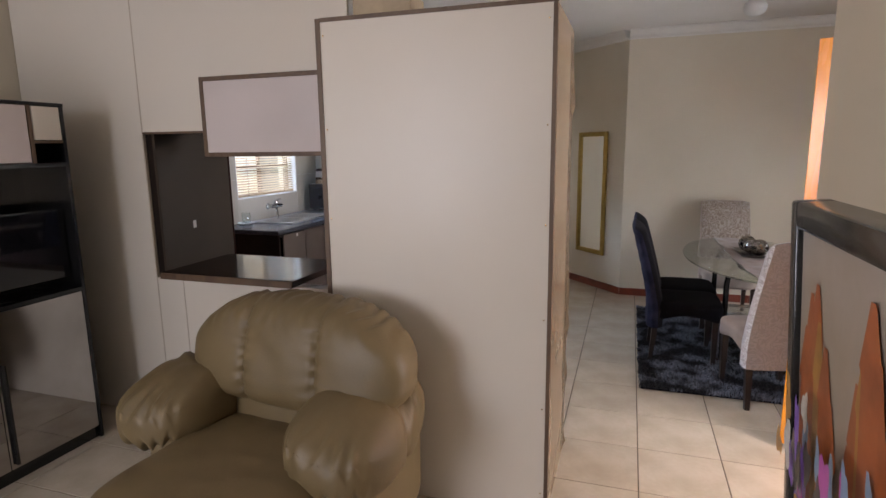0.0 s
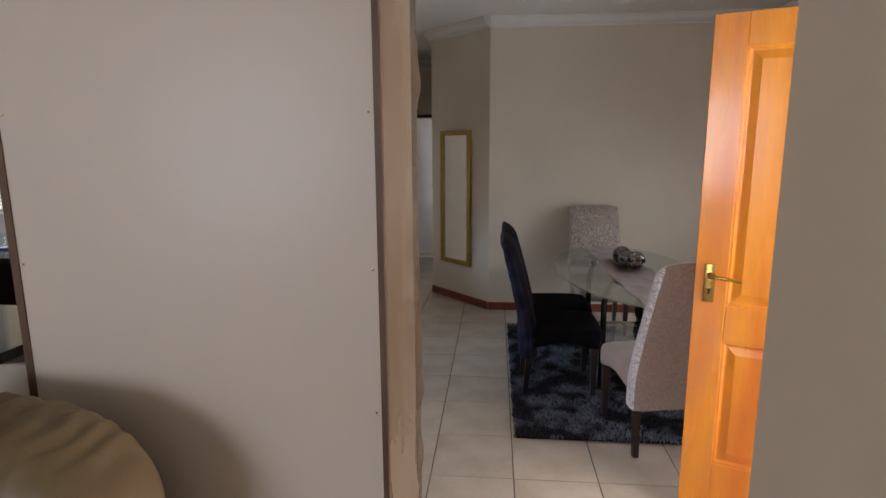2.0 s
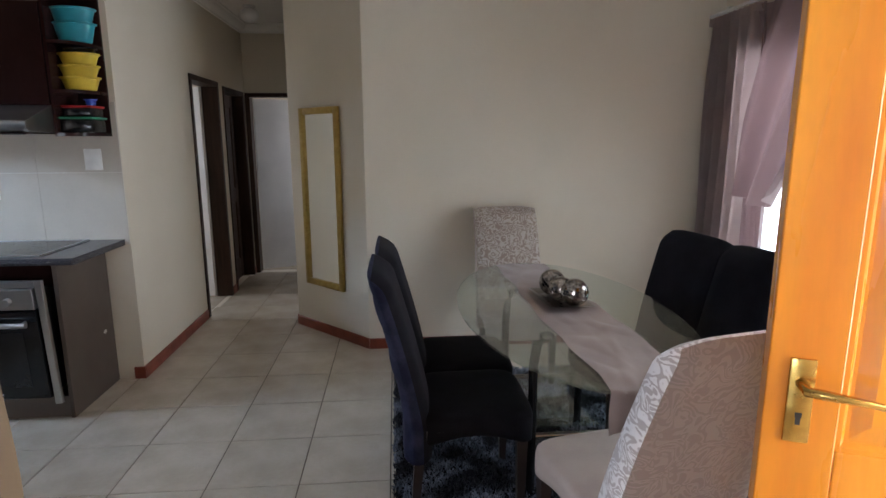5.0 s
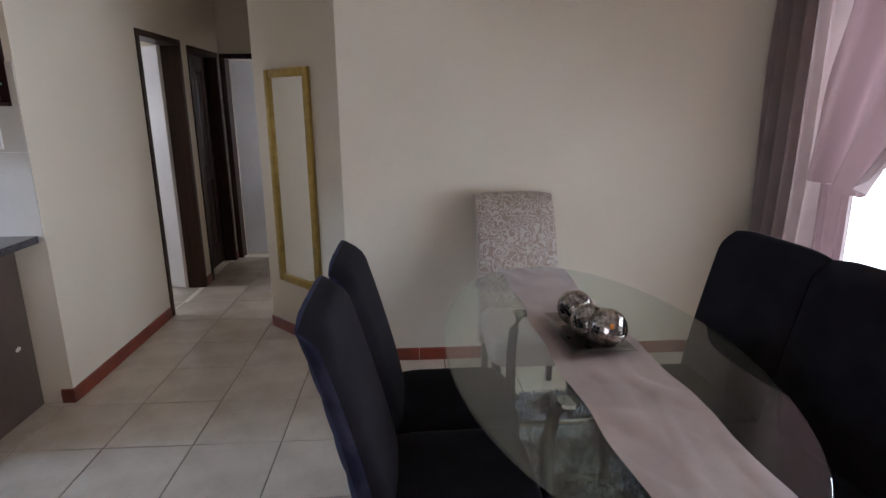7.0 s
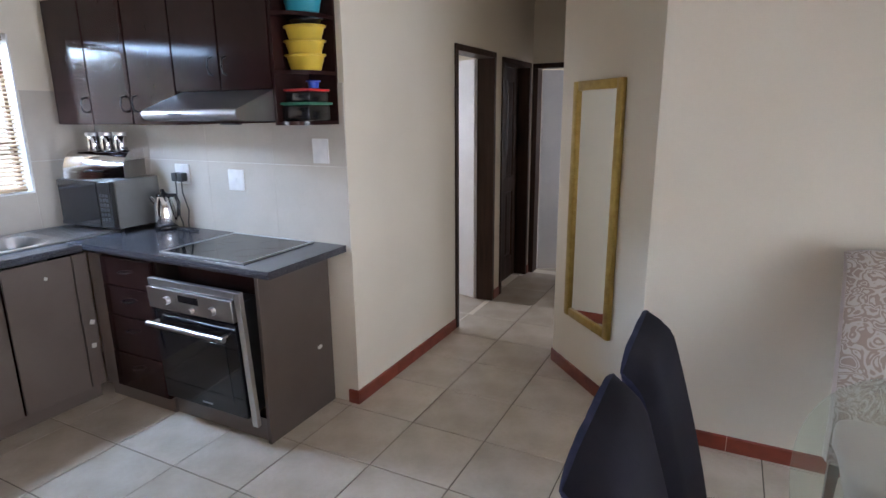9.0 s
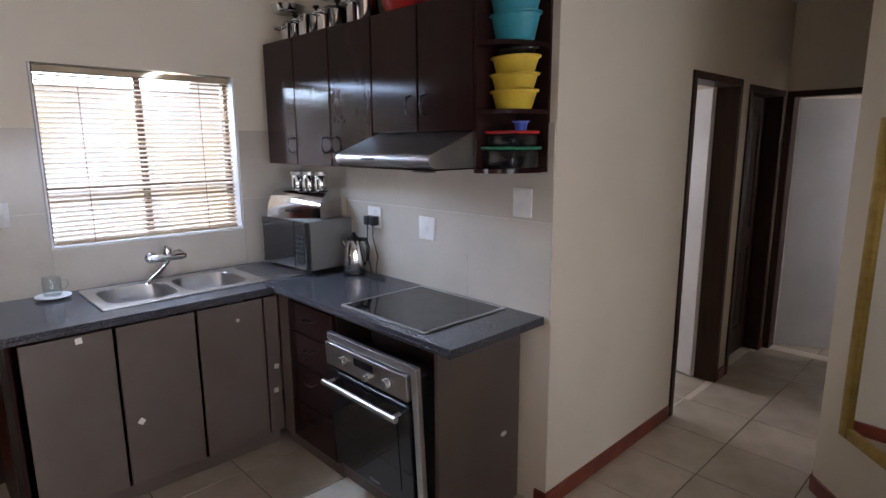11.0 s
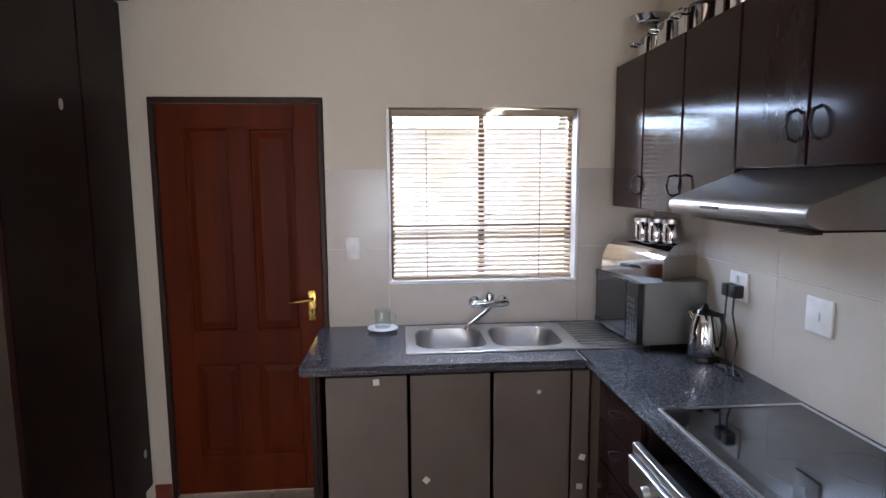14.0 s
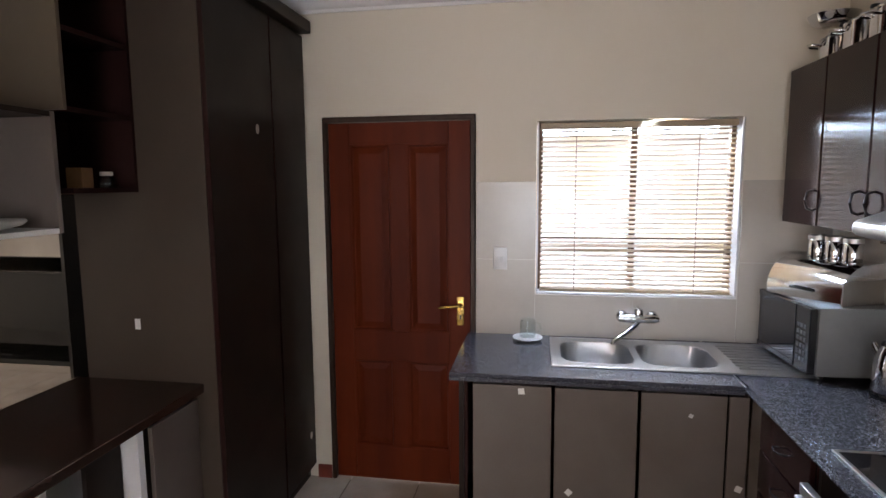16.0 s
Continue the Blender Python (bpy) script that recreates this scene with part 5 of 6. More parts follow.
def high_chair(name, at, turn, back_mat, face_mat, seat_mat, label, group, tuft=0.0, W=0.44, H=1.045, lean=0.24, edge_mat=None):
    """A tall upholstered dining chair; the sitter looks to +y, the seat's centre stands over the origin."""
    o = thing(name, at, turn, label, "chair", group)
    S = 0.47

    def back(u, v, side):
        # v runs up the back from the seat's underside to the rolled top, side -1 behind, +1 in front
        z = 0.27 + (H - 0.27) * v
        y = -0.20 - lean * max(0, (z - 0.40) / (H - 0.40)) ** 1.25
        t = (0.052 if tuft else 0.06) * (1 - 0.25 * v)
        x = (u - 0.5) * W * (1 - 0.03 * v)
        bulge = 0.012 * math.sin(math.pi * u) * (1 if side > 0 else 0.6)
        q = abs(2 * u - 1)
        t2 = t * (1 - (0.60 if tuft else 0.2) * max(0, (q - 0.72) / 0.28) ** 2)
        if tuft and side < 0:
            cell = abs(math.sin(math.pi * (3 * u + 4.6 * z))) * abs(math.sin(math.pi * (3 * u - 4.6 * z)))
            bulge += tuft * (cell ** 0.5 - 0.75) * min(1, 6 * u, 6 * (1 - u)) * min(1, max(0, (z - 0.45) * 6))
        top = max(0, (v - 0.90) / 0.10)
        return Vector((x, y + side * (t2 + bulge) * (1 - 0.85 * top ** 2.5) - 0.02 * top ** 2, z + 0.004 * math.sin(math.pi * u) - (0.022 if tuft else 0.012) * max(0, (q - 0.55) / 0.45) ** 2 * v ** 6))

    def skin(side):
        return sheet(lambda u, v: back(u, v, side), 52, 68) if tuft and side < 0 else sheet(lambda u, v: back(u, v, side), 26, 34)
    bmf = skin(1)
    edge_bm = bmesh.new()
    ring = lambda side: [back(0, j / 34, side) for j in range(35)] + [back(i / 26, 1, side) for i in range(1, 27)] + [back(1, 1 - j / 34, side) for j in range(1, 35)]
    a, b = ring(1), ring(-1)
    rows = []
    for k in range(5):
        s = k / 4
        rows.append([edge_bm.verts.new(p.lerp(q, s) + ((p + q) / 2 - Vector((0, (p.y + q.y) / 2, (p.z + q.z) / 2))).normalized() * 0.006 * math.sin(math.pi * s)) for p, q in zip(a, b)])
    for r0, r1 in zip(rows, rows[1:]):
        for i in range(len(r0) - 1):
            edge_bm.faces.new((r0[i], r0[i + 1], r1[i + 1], r1[i]))
    part("backrest_front", bmf, face_mat, o, smooth=80)
    part("backrest_back", skin(-1), back_mat, o, smooth=80)
    part("backrest_edge", edge_bm, edge_mat or back_mat, o, smooth=80)
    bot = bmesh.new()
    q0, q1 = [back(i / 26, 0, 1) for i in range(27)], [back(i / 26, 0, -1) for i in range(27)]
    va, vb = [bot.verts.new(p) for p in q0], [bot.verts.new(p) for p in q1]
    for i in range(26):
        bot.faces.new((va[i], va[i + 1], vb[i + 1], vb[i]))
    part("backrest_underside", bot, seat_mat, o)

    def seat(c):
        f = (c.y + S / 2) / S
        z = c.z + 0.395
        if c.z < 0:
            z += 0.07 * math.sin(math.pi * min(1, max(0, f))) * 0.9 - 0.02
        return Vector((c.x * (1 + 0.05 * f), c.y + 0.03, z))
    part("seat", cushion(W, S, 0.15, 0.15, 12, seat, 6.0), seat_mat, o, smooth=70)
    for x, y, dy in ((-1, 1, 0.0), (1, 1, 0.0), (-1, -1, -0.035), (1, -1, -0.035)):
        px, py = x * (W / 2 - 0.035), (0.21 if y > 0 else -0.185)
        bm = bmesh.new()
        top, low = 0.022, 0.014
        v = [bm.verts.new((px + sx * r, py + (0 if z > 0.1 else dy) + sy * r, z)) for z, r in ((0.40, top), (0.0, low)) for sx, sy in ((-1, -1), (1, -1), (1, 1), (-1, 1))]
        for k in range(4):
            bm.faces.new((v[k], v[(k + 1) % 4], v[4 + (k + 1) % 4], v[4 + k]))
        bm.faces.new(v[:4]), bm.faces.new(v[7:3:-1])
        part("leg", bm, LEGWOOD, o)
    return o


GA, GB = "dark chairs at the dining table", "patterned chairs at the dining table"
high_chair("dining_chair", (0.975, 5.45, 0), 11, DAMASK, DAMASK, PLAINPINK, "tall dining chair in pinkish damask, its sides coloured brighter as if lit", GB, H=1.075, edge_mat=LITDAMASK)
high_chair("dining_chair", (1.00, 7.28, 0), 180, PLAINPINK, TANCLOTH, PLAINPINK, "tall dining chair in pinkish damask against the back wall", GB)
for x, y in ((0.518, 6.07), (0.532, 6.535)):
    high_chair("dining_chair", (x, y, 0), -90, VELVET, BLACKCLOTH, BLACKCLOTH, "tall dining chair in navy-charcoal suede with a buttoned back", GA, 0.018, 0.462, 1.03, 0.15)
for x, y in ((1.50, 6.04), (1.435, 6.50)):
    high_chair("dining_chair", (x, y, 0), 98, BLACKCLOTH, BLACKCLOTH, BLACKCLOTH, "tall dining chair in black suede beside the patio door", GA, 0.0, 0.468, 1.03, 0.13)

# oval glass table
TXC, TYC, TA, TB, TZ = 1.00, 6.30, 0.475, 0.925, 0.755
tb = thing("dining_table", (TXC, TYC, 0), 0, "oval clear glass dining table on a tubular steel base", "table")
bm = bmesh.new()
N = 96
rings = []
for r, z in ((0.0, -0.012), (-0.004, -0.012), (0.0, -0.010), (0.0, -0.002), (-0.002, 0.0)):
    rings.append([bm.verts.new(((TA + r) * math.cos(2 * math.pi * k / N), (TB + r) * math.sin(2 * math.pi * k / N), TZ + z)) for k in range(N)])
for a, b in zip(rings[1:], rings[2:]):
    for k in range(N):
        bm.faces.new((a[k], a[(k + 1) % N], b[(k + 1) % N], b[k]))
bm.faces.new(rings[1][::-1]), bm.faces.new(rings[4])
for v in rings[0]:
    bm.verts.remove(v)
TGLASS = sheet_glass("table_glass", (0.90, 0.955, 0.93))
top = part("tabletop", bm, TGLASS, tb, "clear glass top with a greenish edge", smooth=35)
top.visible_shadow = False
for s in (-1, 1):
    for x in (-0.20, 0.20):
        lg = part("leg", tube([(x, s * 0.30, 0.02), (x, s * 0.30, 0.60), (x * 0.95, s * 0.31, 0.68), (x * 0.8, s * 0.34, TZ - 0.022)], 0.019, 14), BLACK, tb, "black steel tube", smooth=60)
        part("pad", lathe([(0.03, TZ - 0.024), (0.03, TZ - 0.0125)], (x * 0.8, s * 0.34, 0), 18), CHROME, lg, smooth=40)
    part("foot_bar", box(-0.27, 0.27, s * 0.30 - 0.03, s * 0.30 + 0.03, 0.003, 0.022, 0.006), BLACK, tb)
    part("cross_tube", tube([(-0.2, s * 0.30, 0.28), (0.2, s * 0.30, 0.28)], 0.012, 10), CHROME, tb, smooth=60)
part("shelf", box(-0.23, 0.23, -0.27, 0.27, 0.295, 0.303, 0.002), TGLASS, tb, "lower glass shelf")

rn = thing("table_runner", (0, 0, TZ), 0, "crumpled taupe satin runner along the glass table", "runner")
def runner(u, v):
    y = 7.17 - 1.92 * v
    x = 0.835 + 0.05 * v + 0.30 * u + 0.008 * math.sin(9 * v + 2 * u) + 0.006 * math.sin(31 * v)
    z = 0.0035 + 0.010 * max(0, noise.noise(Vector((u * 4.1, v * 12, 4)))) + 0.004 * max(0, math.sin(14 * u + 25 * v + 3 * noise.noise(Vector((u * 3, v * 5, 2))))) * (0.3 + 0.7 * v)
    edge = TYC - TB * math.sqrt(max(0, 1 - ((x - TXC) / TA) ** 2)) - 0.006
    far = TYC + TB * math.sqrt(max(0, 1 - ((x - TXC) / TA) ** 2)) - 0.01
    if y < edge:
        z -= edge - y
        y = edge - 0.004
    return Vector((x, min(y, far), z))
part("cloth", sheet(runner, 40, 150), TAUPECLOTH, rn, smooth=70)

tr = thing("ornament_tray", (1.005, 6.345, TZ + 0.012), 2, "square dark silver tray on the runner", "tray")
bm = bmesh.new()
rings = [[bm.verts.new((sx * a, sy * b, z)) for sx, sy in ((-1, -1), (1, -1), (1, 1), (-1, 1))] for a, b, z in ((0.07, 0.12, 0.0), (0.105, 0.175, 0.016), (0.107, 0.177, 0.018), (0.102, 0.172, 0.018), (0.07, 0.12, 0.004))]
for a, b in zip(rings, rings[1:]):
    for k in range(4):
        bm.faces.new((a[k], a[(k + 1) % 4], b[(k + 1) % 4], b[k]))
bm.faces.new(rings[0][::-1]), bm.faces.new(rings[-1])
part("dish", bm, material("pewter", (0.30, 0.27, 0.25), 0.3, 1.0, scale=20, fine=0.1), tr)
MOSAIC = material("mirror_mosaic", (0.40, 0.36, 0.33), 0.16, 1.0, scale=40, second=(0.15, 0.13, 0.12), fine=0.3, rough_var=0.12)
def ball(x, y, r, seed):
    o = thing("ornament_ball", (1.005 + x, 6.345 + y, TZ + 0.0165 + r), 30 * seed, "silver mirrored mosaic ball on the tray", "ornament", "ornament balls on the tray")
    bm = bmesh.new()
    bmesh.ops.create_uvsphere(bm, u_segments=22, v_segments=14, radius=r)
    bmesh.ops.inset_individual(bm, faces=bm.faces[:], thickness=r * 0.014, depth=r * 0.012)
    bmesh.ops.rotate(bm, verts=bm.verts, matrix=Euler((0.6 * seed, 0.4, 0)).to_matrix())
    part("shell", bm, MOSAIC, o)
ball(-0.015, 0.085, 0.062, 1)
ball(-0.005, -0.03, 0.058, 2)
ball(0.035, -0.105, 0.062, 3)

# shaggy rug
RX0, RX1, RY0, RY1 = 0.215, 1.80, 5.32, 7.33
RUG = bpy.data.materials.new("shaggy_pile")
RUG.use_nodes = True
rn_, rl_ = RUG.node_tree.nodes, RUG.node_tree.links
rb_ = rn_["Principled BSDF"]
co, n1, rp, geo, vv = rn_.new("ShaderNodeTexCoord"), rn_.new("ShaderNodeTexNoise"), rn_.new("ShaderNodeValToRGB"), rn_.new("ShaderNodeNewGeometry"), rn_.new("ShaderNodeHueSaturation")
n1.inputs["Scale"].default_value, n1.inputs["Detail"].default_value = 5.5, 1.5
rl_.new(co.outputs["Object"], n1.inputs["Vector"]), rl_.new(n1.outputs["Fac"], rp.inputs[0])
els = rp.color_ramp.elements
els[0].position, els[0].color = 0.44, (0.008, 0.008, 0.012, 1)
els[1].position, els[1].color = 0.50, (0.10, 0.11, 0.14, 1)
e3 = els.new(0.60)
e3.color = (0.17, 0.19, 0.24, 1)
mr = rn_.new("ShaderNodeMapRange")
mr.inputs["To Min"].default_value, mr.inputs["To Max"].default_value = 0.45, 1.5
rl_.new(geo.outputs["Random Per Island"], mr.inputs["Value"]), rl_.new(mr.outputs[0], vv.inputs["Value"]), rl_.new(rp.outputs[0], vv.inputs["Color"])
rl_.new(vv.outputs[0], rb_.inputs["Base Color"])
rb_.inputs["Roughness"].default_value = 0.7
rg = thing("shaggy_rug", (0, 0, 0), 0, "shaggy black and grey-blue rug under the dining table", "rug")
part("backing", box(RX0 + 0.01, RX1 - 0.01, RY0 + 0.01, RY1 - 0.01, 0.0015, 0.012, 0.004), BLACKCLOTH, rg)
rng2 = np.random.default_rng(3)
K = 42000
px, py = rng2.uniform(RX0, RX1, K), rng2.uniform(RY0, RY1, K)
ang, hgt, wid, bend = rng2.uniform(0, 6.283, K), rng2.uniform(0.020, 0.036, K), rng2.uniform(0.0025, 0.0045, K), rng2.uniform(0.006, 0.022, K)
ba = rng2.uniform(0, 6.283, K)
ux, uy = np.cos(ang) * wid, np.sin(ang) * wid
V = np.empty((K, 5, 3))
V[:, 0] = np.stack([px - ux, py - uy, np.full(K, 0.010)], 1)
V[:, 1] = np.stack([px + ux, py + uy, np.full(K, 0.010)], 1)
V[:, 2] = np.stack([px + ux + bend * 0.4 * np.cos(ba), py + uy + bend * 0.4 * np.sin(ba), 0.006 + hgt * 0.65], 1)
V[:, 3] = np.stack([px - ux + bend * 0.4 * np.cos(ba), py - uy + bend * 0.4 * np.sin(ba), 0.006 + hgt * 0.65], 1)
V[:, 4] = np.stack([px + bend * np.cos(ba), py + bend * np.sin(ba), hgt], 1)
base = (np.arange(K) * 5)[:, None]
F = (base + np.array([0, 1, 2, 3])).tolist() + (base + np.array([3, 2, 4])).tolist()
me = bpy.data.meshes.new("pile")
me.from_pydata(V.reshape(-1, 3).tolist(), [], F)
me.materials.append(RUG)
pile = new("pile", me)
pile.parent = rg
tagged(pile, "long black and grey-blue tufts", kind="stuff")

# ---- living room ----
ac = thing("armchair", (-1.225, 3.365, 0), -6, "overstuffed olive-tan leather armchair with pleated back and arms", "armchair")
def crease(x, c, w):
    return math.exp(-((x - c) / w) ** 2)
def wrinkle(p, amp, f):
    return amp * (noise.noise(p * f) + 0.5 * noise.noise(p * f * 2.3))
part("base", cushion(0.74, 0.90, 0.26, 0.05, 12, lambda c: Vector((c.x, c.y - 0.05, c.z + 0.16)), 8), LEATHER, ac, smooth=70)
def seat_f(c):
    z = c.z + 0.355 + 0.02 * math.cos(3 * c.x)
    if c.z > 0:
        z += wrinkle(c, 0.006, 7)
    return Vector((c.x, c.y - 0.20 - 0.03 * math.cos(2.6 * c.x), z))
part("seat_cushion", cushion(0.76, 0.82, 0.22, 0.35, 22, seat_f, 4.5), LEATHER, ac, smooth=70)
def back_f(c):
    # three pleated sections, arched top, gathers along the seams and over the crown
    x = c.x
    s = crease(x, -0.19, 0.010) + crease(x, 0.17, 0.010)
    wide = math.exp(-((x + 0.19) / 0.05) ** 2) + math.exp(-((x - 0.17) / 0.05) ** 2)
    y = c.y * (1 - 0.10 * s - 0.05 * wide)
    z = c.z * (1 - 0.03 * s - 0.02 * wide)
    z -= 0.11 * (abs(x) / 0.53) ** 3.2 * (0.1 + 0.9 * min(1, max(0, (c.z + 0.1) / 0.3)))
    near = min(abs(x + 0.19), abs(x - 0.17))
    ruck = 0.008 * math.sin(c.z * 120 + 5 * x + 4 * noise.noise(c * 6)) * math.exp(-near / 0.03) * (0.4 + 0.6 * abs(noise.noise(c * 5)))
    ruck += wrinkle(c, 0.006, 5)
    crown = 0.009 * math.sin(x * 95 + 4 * noise.noise(c * 8)) * math.exp(-((c.z - 0.20) / 0.055) ** 2)
    front, up = min(1, max(0, (0.10 - c.y) / 0.10)), min(1, max(0, (c.z - 0.02) / 0.16))
    return Vector((x + 0.015, y + 0.175 + 0.20 * z + (ruck + crown) * front, z + 0.77 + (ruck + 0.7 * crown) * up))
part("back_cushion", cushion(1.06, 0.30, 0.43, 0.2, 84, back_f, 3.6), LEATHER, ac, "pleated headrest cushion", smooth=75)
def lumbar_f(c):
    s = crease(c.x, 0.0, 0.010)
    return Vector((c.x, c.y * (1 - 0.09 * s) + 0.185 + 0.08 * c.z, c.z + 0.52 + wrinkle(c, 0.004, 10)))
part("lumbar_cushion", cushion(0.66, 0.24, 0.27, 0.2, 34, lumbar_f, 3.5), LEATHER, ac, smooth=70)
part("back_frame", cushion(0.94, 0.20, 0.78, 0.05, 14, lambda c: Vector((c.x * (1 - 0.06 * (c.z > 0.2)), c.y * 0.7 + 0.33 + 0.06 * c.z, c.z + 0.455 - 0.12 * (abs(c.x) / 0.49) ** 3 * (c.z > 0))), 5), LEATHER, ac, smooth=70)
for side in (-1, 1):
    def arm_f(c, side=side):
        # a short stuffed roll: a flat rear pad, a cross seam, then a fat drooping front with gathers under it
        f = min(1.0, max(0.0, (0.35 - c.y) / 0.70))
        swell = 0.80 + 0.32 * math.sin(math.pi * min(1, 0.15 + 0.62 * f))
        seam = math.exp(-((f - 0.40 - 0.55 * side * c.x) / 0.022) ** 2)
        gather = 0.020 * math.sin(c.x * 105 + 5 * noise.noise(c * 7)) * math.exp(-((f - 0.93) / 0.08) ** 2) * (1 if c.z < 0.05 else 0.4)
        fold = 0.013 * math.sin(c.x * 60 + c.y * 70 + 5 * noise.noise(c * 5)) * math.exp(-((f - 0.42) / 0.13) ** 2)
        z = c.z * swell * (1 - 0.13 * seam) + 0.555 - 0.055 * f - 0.10 * (side * c.x) * f
        x = c.x * (0.84 + 0.26 * f) * (1 - 0.05 * seam)
        return Vector((side * (0.415 + 0.025 * f) - 0.065 + x, c.y + 0.095, z + gather + fold + wrinkle(c, 0.012, 7)))
    part("armrest", cushion(0.43, 0.70, 0.28, 0.3, 60, arm_f, 2.7), LEATHER, ac, "puffy gathered armrest", smooth=75)
    part("arm_panel", cushion(0.15, 0.64, 0.42, 0.1, 14, lambda c, side=side: Vector((c.x + side * 0.40, c.y + 0.09, c.z + 0.27 + wrinkle(c, 0.004, 6))), 6), LEATHER, ac, smooth=70)
for x in (-0.33, 0.33):
    for y in (-0.38, 0.30):
        part("foot", lathe([(0.03, 0.0), (0.035, 0.03), (0.035, 0.06)], (x, y, 0), 12), LEGWOOD, ac)

# wall unit with television
TUX, TY0, TY1, TUZ = -2.70, 2.05, 3.80, 1.828
SMOKE = material("smoked_mirror_glass", (0.46, 0.44, 0.43), 0.03, 1.0, scale=3, second=(0.38, 0.365, 0.355), fine=0.0, rough_var=0.015)
tu = thing("wall_unit", (0, 0, 0), 0, "black wall unit with white doors, smoked glass and a television bay", "wall unit")
part("side", box(XW + 0.02, TUX, TY1 - 0.018, TY1, 0.0, TUZ), BLACK, tu)
part("side", box(XW + 0.02, TUX, TY0, TY0 + 0.018, 0.0, TUZ), BLACK, tu)
part("top", box(XW + 0.02, TUX + 0.004, TY0, TY1 + 0.002, TUZ, TUZ + 0.016, 0.002), BLACK, tu)
part("plinth", box(XW + 0.02, TUX - 0.02, TY0 + 0.018, TY1 - 0.018, 0.0, 0.06), BLACK, tu)
part("back", box(XW + 0.02, XW + 0.034, TY0 + 0.018, TY1 - 0.018, 0.06, TUZ), BLACK, tu)
part("upper_shelf", box(XW + 0.034, TUX, TY0 + 0.018, TY1 - 0.018, 1.525, 1.545), BLACK, tu)
part("middle_shelf", box(XW + 0.034, TUX, TY0 + 0.018, TY1 - 0.018, 0.86, 0.88), BLACK, tu)
part("divider", box(XW + 0.034, TUX - 0.004, 3.615, 3.633, 1.545, TUZ), EDGE, tu)
part("flap", box(TUX - 0.018, TUX, 3.637, TY1 - 0.022, 1.66, TUZ - 0.004, 0.002), BOARD, tu, "cream drop door")
part("niche_shelf", box(XW + 0.034, TUX - 0.002, 3.633, TY1 - 0.018, 1.645, 1.656), EDGE, tu)
for a, b in ((3.03, 3.61), (2.44, 3.02), (2.07, 2.43)):
    part("upper_door", box(TUX - 0.018, TUX, a + 0.003, b - 0.003, 1.55, TUZ - 0.004, 0.002), PINKBOARD, tu, "pinkish-white door")
part("mirror_back", box(TUX - 0.34, TUX - 0.33, TY0 + 0.018, TY1 - 0.018, 0.88, 1.525), SMOKE, tu, "smoked mirror back")
for a, b in ((3.30, TY1 - 0.02), (2.70, 3.296), (2.07, 2.696)):
    dr = part("glass_door", box(TUX - 0.012, TUX - 0.004, a, b, 0.07, 0.855, 0.001), SMOKE, tu, "smoked mirror glass door")
    part("door_handle", box(TUX - 0.004, TUX + 0.016, a + 0.02, a + 0.032, 0.09, 0.60, 0.003), BLACK, dr, "black bar handle")
tv = thing("television", (TUX - 0.06, 0, 0.8805), 0, "large black flat-screen television standing in the wall unit", "television")
part("bezel", box(-0.03, 0.0, 2.70, 3.775, 0.055, 0.425, 0.004), BLACK, tv)
part("screen", box(0.0, 0.0025, 2.712, 3.763, 0.068, 0.413), BLACKGLASS, tv, "black glass screen")
part("stand", boxes((-0.12, 0.03, 3.05, 3.43, 0.0, 0.012), (-0.03, -0.005, 3.2, 3.28, 0.012, 0.056), bevel=0.003), BLACK, tv)


# framed poster on the living room's east wall
XS = 0.0
PY0, PY1, PZ0, PZ1 = 1.94, 2.68, 0.0, 1.06
fp = thing("framed_poster", (0, 0, 0), 0, "glossy black framed children's poster standing on the tiled floor", "picture")
fp.matrix_basis = pose(0.49, 0, 0.45, 0, -3.5, 0)
D = 0.062
part("base_board", box(XS - D + 0.01, XS - 0.012, PY0, PY1, -0.449, -0.001, 0.004), BLACK, fp, smooth=40)
for nm, r in (("frame_side", (PY0, PY0 + 0.034, PZ0, PZ1)), ("frame_side", (PY1 - 0.034, PY1, PZ0, PZ1)), ("frame_rail", (PY0 + 0.034, PY1 - 0.034, PZ0, PZ0 + 0.045)), ("frame_rail", (PY0 + 0.034, PY1 - 0.034, PZ1 - 0.045, PZ1))):
    part(nm, box(XS - D, XS - 0.001, r[0], r[1], r[2], r[3], 0.006), BLACK, fp, smooth=40)
part("poster_paper", box(XS - 0.05, XS - 0.046, PY0 + 0.034, PY1 - 0.034, PZ0 + 0.045, PZ1 - 0.045), material("poster_ground", (0.42, 0.36, 0.32), 0.35, scale=3, second=(0.36, 0.29, 0.22), fine=0.04), fp, "beige poster sheet")
prng = random.Random(11)
def blob(y, z, ry, rz, ink, layer):
    bm = bmesh.new()
    n = 18
    vs = []
    for k in range(n):
        a = 2 * math.pi * k / n
        w = 1 + 0.22 * math.sin(3 * a + y * 40) + 0.12 * math.sin(5 * a + z * 30)
        vs.append(bm.verts.new((XS - 0.0505 - 0.0003 * layer, y + ry * w * math.cos(a), z + rz * w * math.sin(a))))
    bm.faces.new(vs)
    return bm
inks = {n: material("ink_" + n, c, 0.4, scale=14, second=tuple(x * 0.7 for x in c), fine=0.1) for n, c in {"orange": (0.42, 0.10, 0.02), "amber": (0.45, 0.22, 0.04), "violet": (0.22, 0.10, 0.50), "pink": (0.55, 0.08, 0.42), "lilac": (0.42, 0.30, 0.46), "white": (0.62, 0.58, 0.55), "dark": (0.04, 0.03, 0.035), "blue": (0.25, 0.36, 0.52)}.items()}
layer = 0
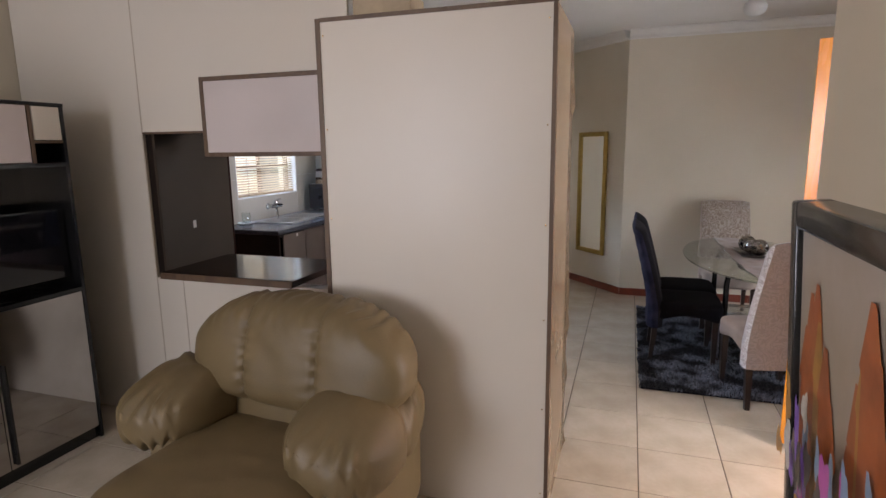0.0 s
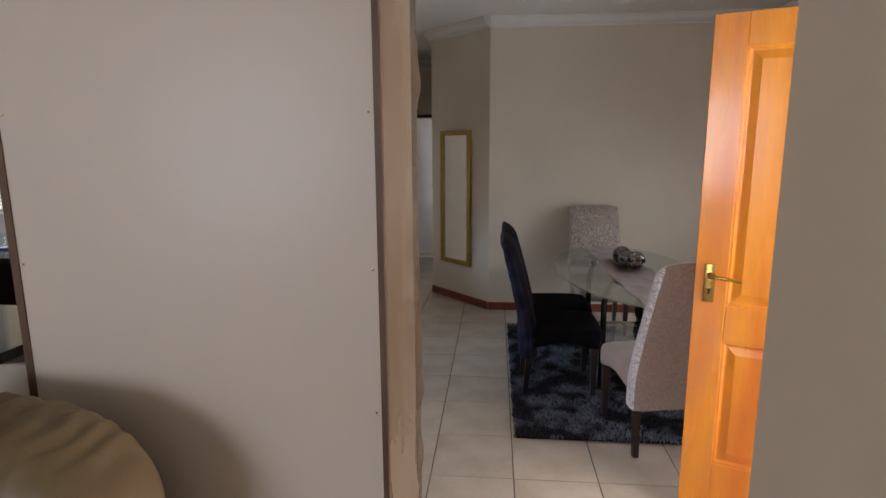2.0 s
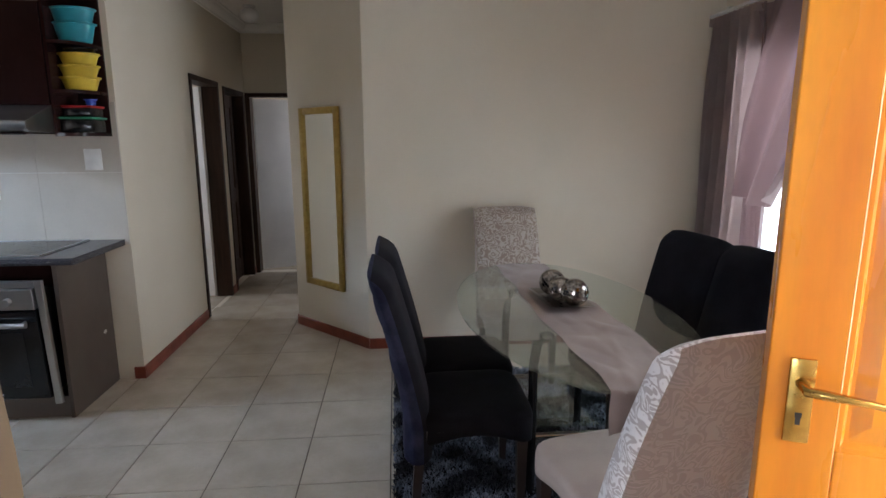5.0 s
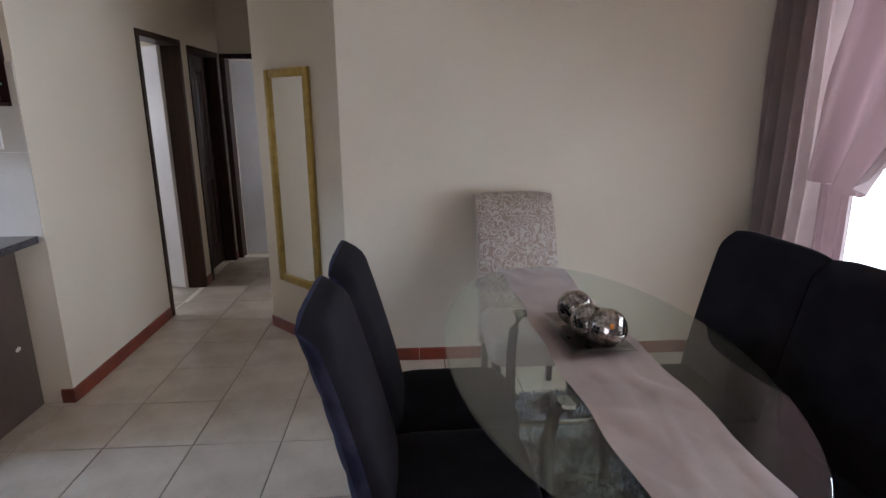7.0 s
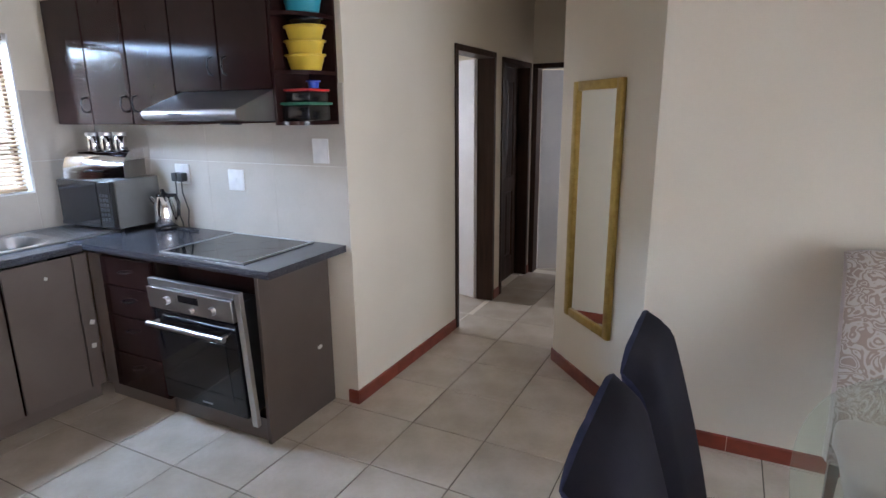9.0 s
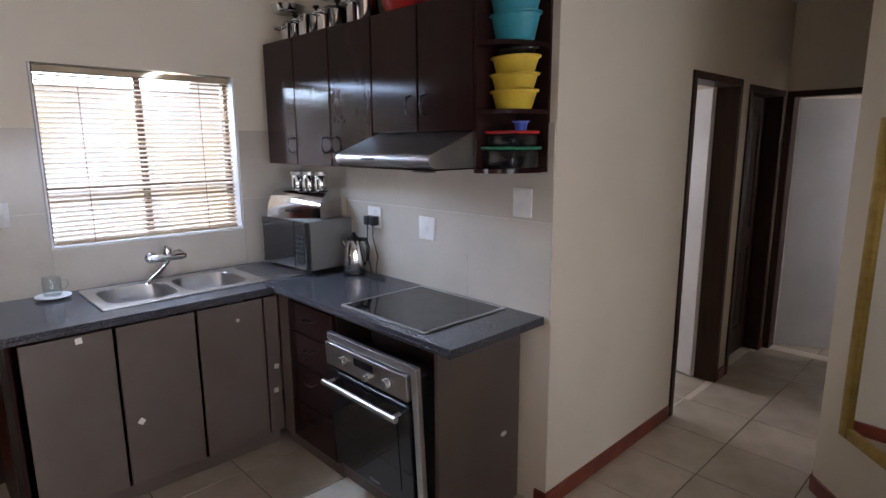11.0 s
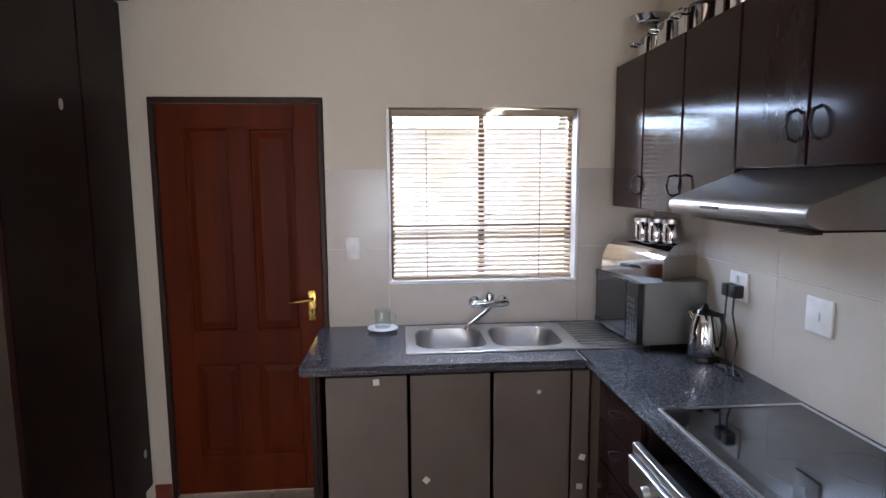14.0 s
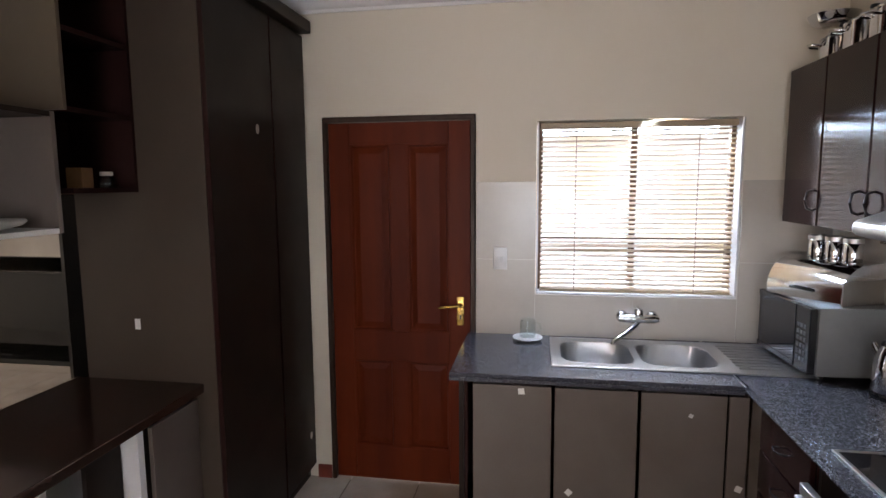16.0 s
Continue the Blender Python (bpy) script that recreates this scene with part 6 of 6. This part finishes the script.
for k in range(26):
    # towers of an orange castle, tallest in the middle of the sheet
    layer += 1
    y = PY1 - 0.075 - 0.58 * k / 25 + prng.uniform(-0.008, 0.008)
    h = 0.80 + 0.14 * math.sin(k * 0.62 + 0.4) + prng.uniform(-0.03, 0.03)
    w = prng.uniform(0.016, 0.030)
    bm = bmesh.new()
    x = XS - 0.0505 - 0.0003 * layer
    pts = [(y - w, 0.40), (y + w, 0.40), (y + w, h - 0.10), (y + w * 1.3, h - 0.09), (y + w * 0.3, h), (y - w * 0.3, h), (y - w * 1.3, h - 0.09), (y - w, h - 0.10)]
    bm.faces.new([bm.verts.new((x, a, b)) for a, b in pts])
    part("printed_shape", bm, inks["orange" if layer % 4 else "amber"], fp)
for k in range(120):
    layer += 1
    ink = ["white", "violet", "amber", "white", "pink", "lilac", "blue", "orange", "dark"][k % 9]
    z = prng.uniform(0.16, 0.74)
    part("printed_shape", blob(prng.uniform(PY0 + 0.07, PY1 - 0.062), z, prng.uniform(0.009, 0.020), prng.uniform(0.020, 0.050), ink, layer), inks[ink], fp)

# ---- floor ----
tagged(part("ground", box(-300, 300, -300, 300, -0.5, -0.06), material("yard_paving", (0.34, 0.30, 0.25), 0.9, scale=0.8)), "pale paved yard round the house", "ground", kind="structure")
floor = tagged(part("floor", box(XW - 0.2, XE + 0.2, -1.9, 11.7, -0.05, -0.004), GROUT), "floor of large cream ceramic tiles with dark joints", "floor", kind="structure")
PITCH, TX, TY = 0.407, -0.206, 7.386
def tile_mesh(s, h=0.010, c=0.0015):
    bm = bmesh.new()
    rings = [[bm.verts.new((sx * (s / 2 - i), sy * (s / 2 - i), z)) for sx, sy in ((-1, -1), (1, -1), (1, 1), (-1, 1))] for i, z in ((0, -h), (0, -c), (c, 0))]
    for a, b in zip(rings, rings[1:]):
        for k in range(4):
            bm.faces.new((a[k], a[(k + 1) % 4], b[(k + 1) % 4], b[k]))
    bm.faces.new(rings[2])
    me = bpy.data.meshes.new("floor_tile")
    bm.to_mesh(me)
    bm.free()
    me.materials.append(TILE)
    return me
tile_me = tile_mesh(PITCH - 0.005)
far_verts, far_faces = [], []
base_v = [v.co.copy() for v in tile_me.vertices]
base_f = [tuple(p.vertices) for p in tile_me.polygons]
rng = random.Random(4)
for i in range(-8, 7):
    for j in range(-23, 11):
        x, y = TX + (i + 0.5) * PITCH, TY + (j + 0.5) * PITCH
        dz = rng.uniform(-0.0004, 0.0004)
        if XW - 0.25 < x < 1.8 and 2.9 < y < 10.5:
            t = new("floor_tile", tile_me)
            t.location = (x, y, dz)
            t.parent = floor
        else:
            o = len(far_verts)
            far_verts += [tuple(v + Vector((x, y, dz))) for v in base_v]
            far_faces += [tuple(o + k for k in f) for f in base_f]
me = bpy.data.meshes.new("floor_tiles")
me.from_pydata(far_verts, [], far_faces)
me.materials.append(TILE)
rest = new("floor_tiles", me)
rest.parent = floor
tagged(rest, "cream ceramic floor tiles", kind="stuff")
